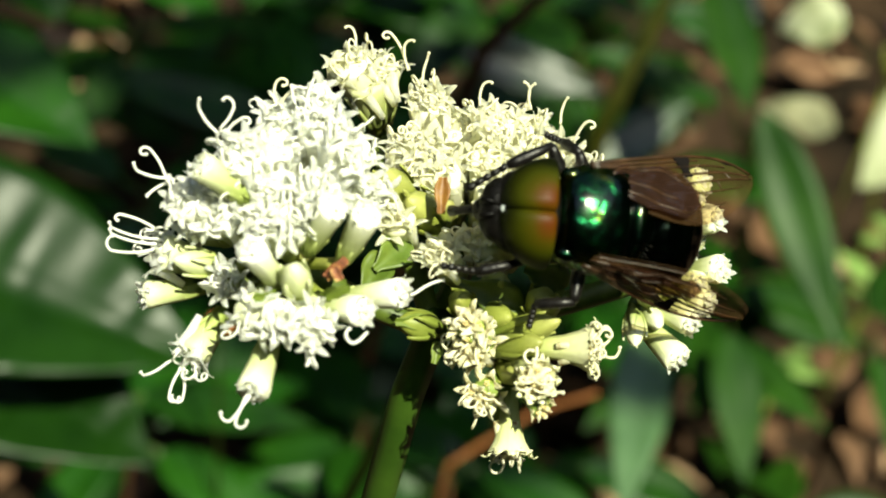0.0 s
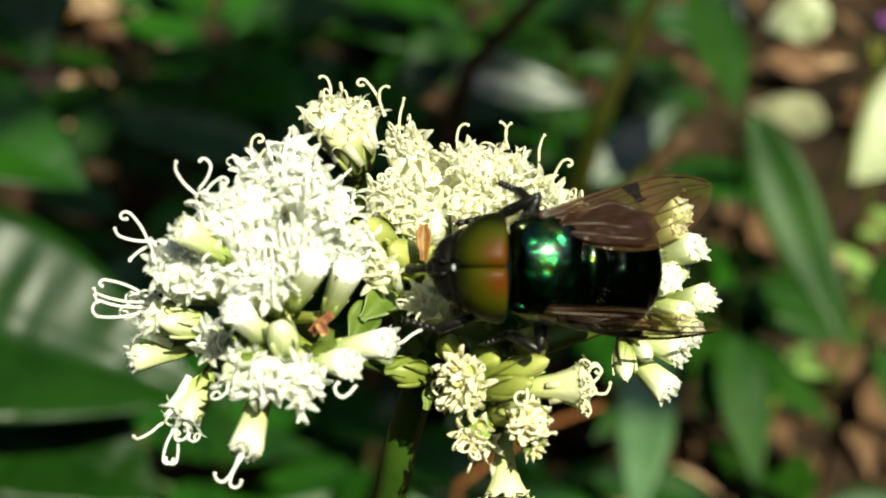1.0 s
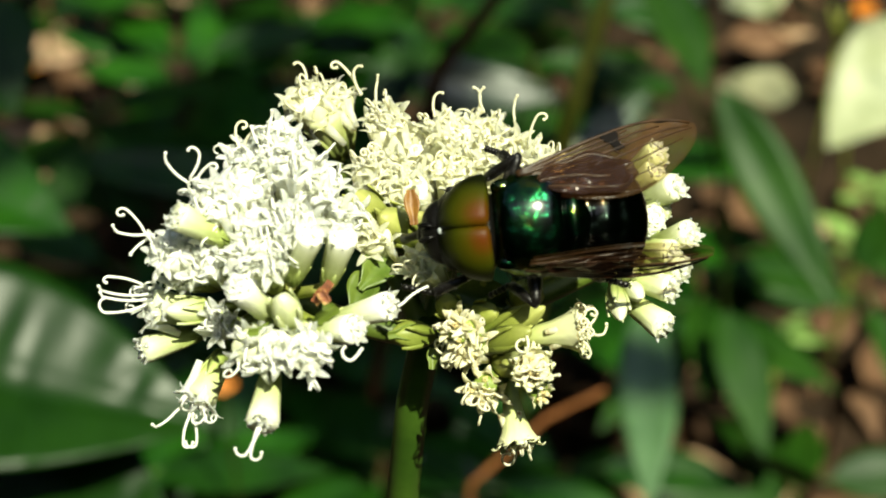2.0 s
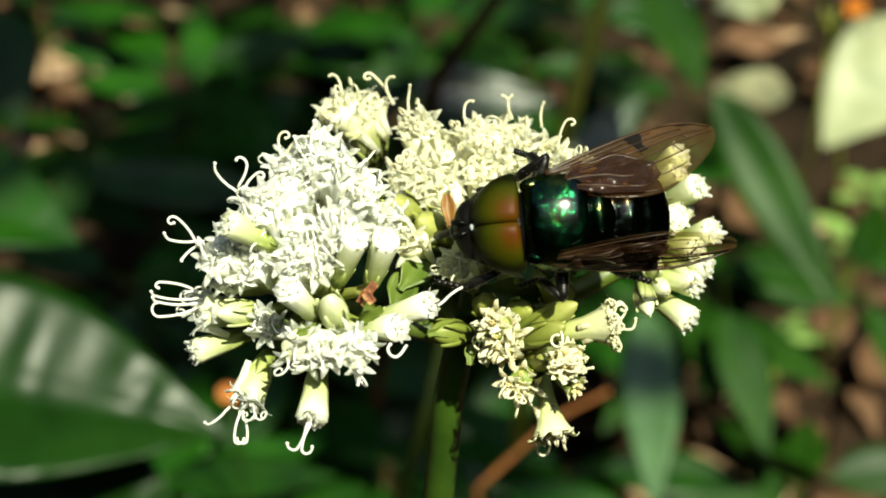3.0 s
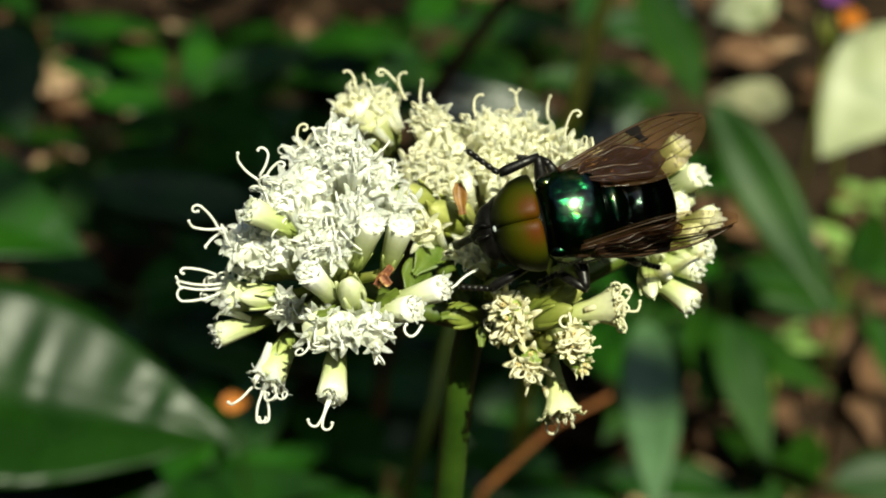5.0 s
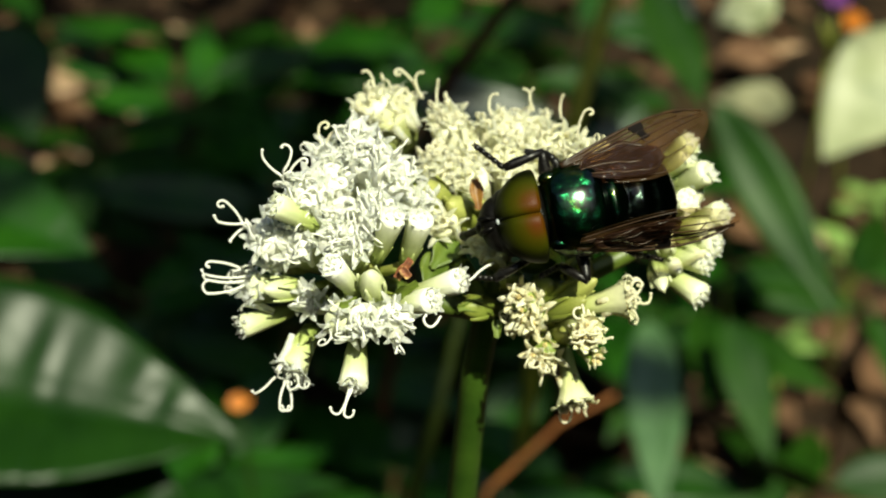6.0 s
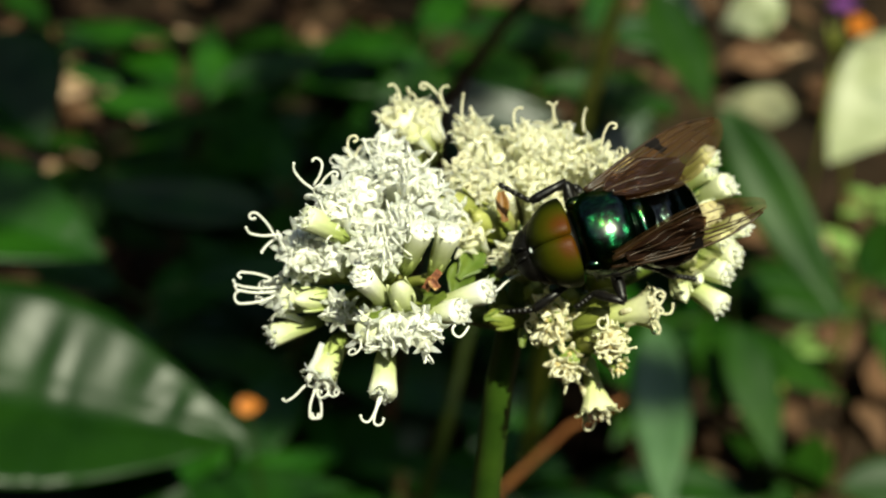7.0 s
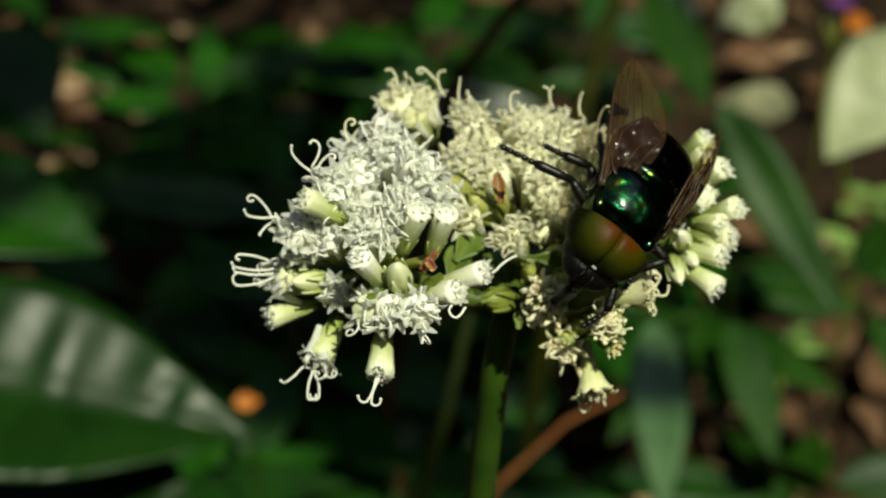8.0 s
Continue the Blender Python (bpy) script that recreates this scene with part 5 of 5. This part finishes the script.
def wing(sgn):
    s = Shape()
    us = [i / 24 for i in range(24)] + [0.975, 0.993]
    top = [[s.point(wing_at(u, j / 16, sgn)) for j in range(17)] for u in us]
    low = [[s.point(wing_at(u, j / 16, sgn) - Vector((0, 0, 0.03))) for j in range(17)] for u in us]
    for a, b, c, d in zip(top, top[1:], low, low[1:]):
        for j in range(16):
            s.face(a[j], b[j], b[j + 1], a[j + 1])
            s.face(c[j + 1], d[j + 1], d[j], c[j])
        s.face(a[0], c[0], d[0], b[0])
        s.face(b[16], d[16], c[16], a[16])
    ob = part("wing", s.mesh("wing", wing_mat), fly, None, "smoky amber transparent wing with a dark spot")
    lift = Vector((0, 0, 0.02))
    for a, b, c, r in ((0.0, 0.02, 0.97, 0.14), (0.10, 0.07, 0.62, 0.10), (0.16, 0.14, 0.80, 0.10), (0.26, 0.26, 0.95, 0.11), (0.38, 0.42, 0.96, 0.08), (0.5, 0.60, 0.88, 0.075), (0.62, 0.80, 0.72, 0.06), (0.75, 0.97, 0.5, 0.05)):
        v = Shape()
        v.tube([wing_at(c * i / 18, a + (b - a) * (i / 18) ** 1.3, sgn) + lift for i in range(19)], [r - 0.5 * r * i / 18 for i in range(19)], 5)
        part("vein", v.mesh("vein", vein_mat), ob)
    for u, q0, q1 in ((0.50, 0.26, 0.42), (0.70, 0.42, 0.60), (0.78, 0.26, 0.44), (0.33, 0.45, 0.62), (0.42, 0.60, 0.85)):
        v = Shape()
        v.tube([wing_at(u + 0.03 * i / 4, q0 + (q1 - q0) * i / 4, sgn) + lift for i in range(5)], 0.045, 5)
        part("cross_vein", v.mesh("cross_vein", vein_mat), ob)

    def patch(name, mat, label, place, nu, nq, thick):
        """A thin plate whose points are place(u, q)."""
        v = Shape()
        hi = [[v.point(place(i / nu, j / nq) + Vector((0, 0, thick))) for j in range(nq + 1)] for i in range(nu + 1)]
        lo = [[v.point(place(i / nu, j / nq) - Vector((0, 0, thick))) for j in range(nq + 1)] for i in range(nu + 1)]
        for i in range(nu):
            for j in range(nq):
                v.face(hi[i][j], hi[i + 1][j], hi[i + 1][j + 1], hi[i][j + 1])
                v.face(lo[i][j + 1], lo[i + 1][j + 1], lo[i + 1][j], lo[i][j])
        part(name, v.mesh(name, mat), ob, None, label)

    patch("spot", spot_mat, "dark brown wing spot", lambda u, q: wing_at(0.515 + 0.02 * q + (u - 0.5) * 0.085 * (1 - 0.45 * q + 0.2 * math.sin(7 * q)), 0.30 * q, sgn) + Vector((0, 0, 0.03)), 6, 10, 0.05)
    patch("spot", spot_mat, "small dark streak near the wing tip", lambda u, q: wing_at(0.76 + 0.12 * u, 0.02 + 0.05 * q * math.sin(math.pi * u), sgn), 6, 3, 0.035)

    def lobe(u, q):
        w = 1.55 * math.sin(math.pi * (0.03 + 0.90 * u)) ** 0.7 * (1 + 0.12 * math.sin(11 * u))
        crease = 0.10 * math.sin(13 * u + 6 * q) + 0.08 * abs(math.sin(9 * q + 5 * u)) + 0.02 * math.sin(31 * u - 11 * q)
        return Vector((0.8 + 5.4 * u, sgn * (0.9 + 1.5 * u + w * (2 * q - 1)), 0.16 + crease - 0.16 * u + 0.20 * q * math.sin(math.pi * (0.1 + 0.8 * u))))

    patch("wing_lobe", lobe_mat, "crumpled smoky brown lobe at the wing base", lobe, 30, 20, 0.02)
    for q0, q1, u1 in ((0.05, 0.10, 0.9), (0.35, 0.62, 0.7), (0.7, 0.98, 0.95)):
        v = Shape()
        v.tube([lobe(u1 * i / 12, q0 + (q1 - q0) * i / 12) + lift for i in range(13)], 0.05, 5)
        part("vein", v.mesh("vein", vein_mat), ob)
    return ob


def wing_pose(sgn, back, tilt, droop=0.0):
    """back: degrees from straight ahead; tilt: outer edge down."""
    return (Matrix.Translation(Vector((1.3, 2.5 * sgn, 1.35)) * MM) @ Matrix.Rotation(radians(back) * sgn, 4, "Z")
            @ Matrix.Rotation(radians(droop), 4, "Y") @ Matrix.Rotation(radians(tilt) * sgn, 4, "X"))


WINGS = {sgn: wing(sgn) for sgn in (1, -1)}


class Leg:
    """A jointed leg in three stiff pieces; hip, knee, ankle and toe in the fly's space, in mm."""

    def __init__(self, hip, knee, ankle, toe, thick=1.0):
        self.hip, knee, ankle, toe = Vector(hip), Vector(knee), Vector(ankle), Vector(toe)
        self.lengths = (knee - self.hip).length, (ankle - knee).length, (toe - ankle).length
        a, b, c = self.lengths
        s = Shape()
        s.tube([(0, 0, a * u) for u in (0, 0.2, 0.55, 0.85, 1)], [x * thick for x in (0.24, 0.42, 0.45, 0.32, 0.25)], 10)
        self.leg = part("leg", s.mesh("leg", fly_leg), fly)
        s = Shape()
        s.tube([(0, 0, b * u) for u in (-0.03, 0.4, 0.8, 1)], [x * thick for x in (0.24, 0.30, 0.34, 0.25)], 10)
        r = random.Random(4)
        for k in range(26):
            p, w = Vector((0, 0, b * r.uniform(0.05, 1))), r.uniform(0, 6.3)
            d = Vector((math.cos(w), math.sin(w), 0.5)) * 0.5
            s.tube([p, p + d * 0.7, p + d], [0.03, 0.02, 0.008], 4)
        self.tibia = part("tibia", s.mesh("tibia", fly_leg), self.leg)
        s = Shape()
        for k in range(5):
            s.tube([(0, 0, c * (k + w) / 5) for w in (0, 0.6, 0.95)], [0.16, 0.22, 0.18], 8)
        for sg in (1, -1):
            s.tube([(0, 0, c), (0.12 * sg, 0, c + 0.15), (0.2 * sg, 0.1, c + 0.2)], [0.05, 0.04, 0.01], 5)
        self.tarsus = part("tarsus", s.mesh("tarsus", fly_leg), self.leg)
        for ob, m in zip((self.leg, self.tibia, self.tarsus), self.poses(knee, ankle, toe)):
            ob.matrix_basis = m

    def poses(self, knee, ankle, toe):
        """Poses of the three pieces that reach towards these joints without stretching."""
        at, out = self.hip, []
        for aim, length in zip((knee, ankle, toe), self.lengths):
            d = (Vector(aim) - at).normalized()
            out.append(Matrix.Translation(at * MM) @ d.to_track_quat("Z", "Y").to_matrix().to_4x4())
            at = at + d * length
        inv = out[0].inverted()
        return out[0], inv @ out[1], inv @ out[2]

    def step(self, rows):
        keyed = [(t, self.poses(*joints)) for t, *joints in rows]
        for k, ob in enumerate((self.leg, self.tibia, self.tarsus)):
            walk(ob, [(t, m[k]) for t, m in keyed])


FRONT_LEFT = Leg((2.1, 1.4, -1.4), (4.4, 2.8, -1.2), (6.4, 3.4, -1.8), (8.2, 3.2, -2.6))
FRONT_RIGHT = Leg((1.9, -1.7, -1.2), (3.1, -3.8, -0.3), (5.4, -2.5, -0.8), (7.2, -1.1, -2.0))
MID_LEFT = Leg((0.3, 1.8, -1.7), (0.8, 4.6, -1.2), (2.6, 4.9, -2.4), (2.6, 6.2, -3.2))
MID_RIGHT = Leg((0.3, -1.8, -1.7), (1.2, -3.7, -1.0), (1.5, -4.4, -2.8), (2.2, -4.9, -3.9))
Leg((-1.1, 1.6, -1.8), (-2.8, 3.0, -2.0), (-4.0, 3.4, -3.2), (-5.6, 3.9, -4.0))
Leg((-1.1, -1.6, -1.8), (-2.8, -3.0, -2.0), (-4.0, -3.2, -3.2), (-5.2, -3.4, -4.0))

# seconds; knee, ankle and toe in the fly's space
REACH = ((3.1, -3.8, -0.3), (5.4, -2.5, -0.8), (7.2, -1.1, -2.0))
TUCK = ((0.9, -4.0, -0.3), (2.6, -3.0, -2.2), (4.5, -2.6, -3.2))
STEP = ((2.0, -4.3, -0.2), (4.4, -3.6, -0.9), (5.6, -5.0, -1.6))
FRONT_RIGHT_STEPS = [(0, *REACH), (0.5, (2.9, -4.0, -0.2), (5.0, -3.0, -0.8), (7.2, -1.5, -2.0)), (0.9, *TUCK), (1.7, *TUCK), (3.0, *TUCK), (3.6, *TUCK), (3.9, *STEP), (6.0, *STEP), (7.5, *STEP),
                     (7.8, (1.8, -4.6, -0.2), (3.2, -5.2, -0.9), (4.4, -6.8, -1.6)), (8.0, (1.0, -5.2, -0.3), (1.7, -6.4, -1.0), (1.9, -8.4, -1.6))]
PLANTED = ((1.2, -3.7, -1.0), (1.5, -4.4, -2.8), (2.2, -4.9, -3.9))
MID_RIGHT_STEPS = [(0, *PLANTED), (7.5, *PLANTED), (7.8, (0.2, -4.0, -0.6), (1.2, -5.2, -1.6), (1.6, -6.4, -2.4)), (8.0, (-0.8, -4.2, -0.3), (0.1, -5.9, -1.0), (0.1, -7.6, -1.6))]
MID_LEFT_STEPS = [(0, (0.8, 4.6, -1.2), (2.6, 4.9, -2.4), (2.6, 6.2, -3.2)), (0.5, (0.8, 4.7, -1.2), (3.2, 4.0, -2.2), (4.2, 4.8, -3.2)), (1.0, (0.6, 4.4, -1.2), (2.2, 3.6, -2.6), (3.4, 4.4, -3.6)),
                  (3.5, (0.5, 4.2, -1.2), (1.8, 3.0, -2.6), (3.2, 3.6, -3.6)), (6.5, (0.5, 4.1, -1.2), (2.3, 2.9, -2.4), (4.0, 4.0, -3.4)), (8.0, (0.8, 3.9, -1.4), (2.4, 3.4, -2.6), (3.8, 3.8, -3.6))]
FRONT_LEFT_STEPS = [(0, (4.4, 2.8, -1.2), (6.4, 3.4, -1.8), (8.2, 3.2, -2.6)), (1.0, (4.4, 2.7, -1.4), (6.0, 3.3, -2.2), (7.6, 3.0, -3.2)), (7.0, (4.4, 2.7, -1.4), (6.0, 3.2, -2.2), (7.8, 2.8, -3.2)),
                    (8.0, (5.0, 2.3, -1.2), (6.4, 2.9, -1.8), (8.8, 2.0, -2.8))]
FLY_PATH = [
    (0, 0.00891, 0.00240, 0.60938, -45.0, -7.8, -163.7),
    (0.5, 0.00837, 0.00266, 0.60970, -42.1, -6.3, -164.2),
    (1, 0.00750, 0.00189, 0.60892, -47.2, -3.3, -165.3),
    (1.5, 0.00746, 0.00151, 0.60861, -47.0, 0.3, -169.0),
    (3, 0.00713, 0.00165, 0.60880, -45.3, -0.5, -172.3),
    (3.5, 0.00690, 0.00153, 0.60875, -49.4, -3.2, -168.0),
    (4, 0.00737, 0.00146, 0.60872, -47.9, -1.1, -171.6),
    (4.5, 0.00770, 0.00125, 0.60849, -41.9, -0.8, -163.0),
    (6, 0.00687, 0.00128, 0.60856, -43.2, 1.3, -166.6),
    (6.5, 0.00652, 0.00091, 0.60813, -40.3, -0.8, -165.8),
    (7, 0.00715, 0.00087, 0.60808, -33.9, 4.3, -162.6),
    (7.5, 0.00691, 0.00085, 0.60802, -31.1, 10.3, -162.8),
    (7.6, 0.00740, 0.00060, 0.60770, -31.2, 11.2, -156.0),
    (7.7, 0.00789, 0.00060, 0.60770, -29.0, 11.1, -148.1),
    (7.8, 0.00826, 0.00085, 0.60804, -32.7, 16.4, -139.6),
    (7.9, 0.00856, 0.00122, 0.60850, -36.2, 16.3, -124.0),
    (8, 0.00865, 0.00125, 0.60855, -37.3, 17.0, -121.7),
]
# seconds; sweep from straight ahead, outer edge down, droop, degrees
WING_RIGHT = [(0, 168, 22, 11), (0.5, 168, 20, 10), (1.0, 161, 27, 11), (1.5, 160, 27, 9), (3.0, 160, 24, 9), (3.5, 163, 34, 6), (4.0, 164, 34, 6), (4.5, 160, 28, 8), (6.0, 160, 23, 9), (6.5, 156, 23, 8), (7.0, 157, 22, 5),
              (7.5, 156, 6, 4), (7.7, 158, 0, 1), (7.8, 160, 0, 2), (7.9, 160, 4, 4), (8.0, 161, 8, 6)]
WING_LEFT = [(0, 161, 65, 16), (0.5, 162, 65, 16), (1.0, 167, 70, 15), (1.5, 171, 70, 15), (3.0, 173, 65, 11), (3.5, 173, 65, 5), (4.0, 171, 66, 7), (4.5, 174, 67, 12), (6.0, 172, 65, 11), (6.5, 174, 65, 9), (7.0, 178, 65, 5),
             (7.5, 177, 63, 10), (7.7, 175, 60, 13), (7.8, 170, 58, 16), (8.0, 167, 56, 15)]


def motions():
    walk(fly, [(t, pose(x, y, z, rx, ry, rz)) for t, x, y, z, rx, ry, rz in FLY_PATH])
    for leg, rows in ((FRONT_RIGHT, FRONT_RIGHT_STEPS), (MID_RIGHT, MID_RIGHT_STEPS), (MID_LEFT, MID_LEFT_STEPS), (FRONT_LEFT, FRONT_LEFT_STEPS)):
        leg.step(rows)
    walk(WINGS[-1], [(t, wing_pose(-1, back, tilt, droop)) for t, back, tilt, droop in WING_RIGHT])
    walk(WINGS[1], [(t, wing_pose(1, back, tilt, droop)) for t, back, tilt, droop in WING_LEFT])


motions()
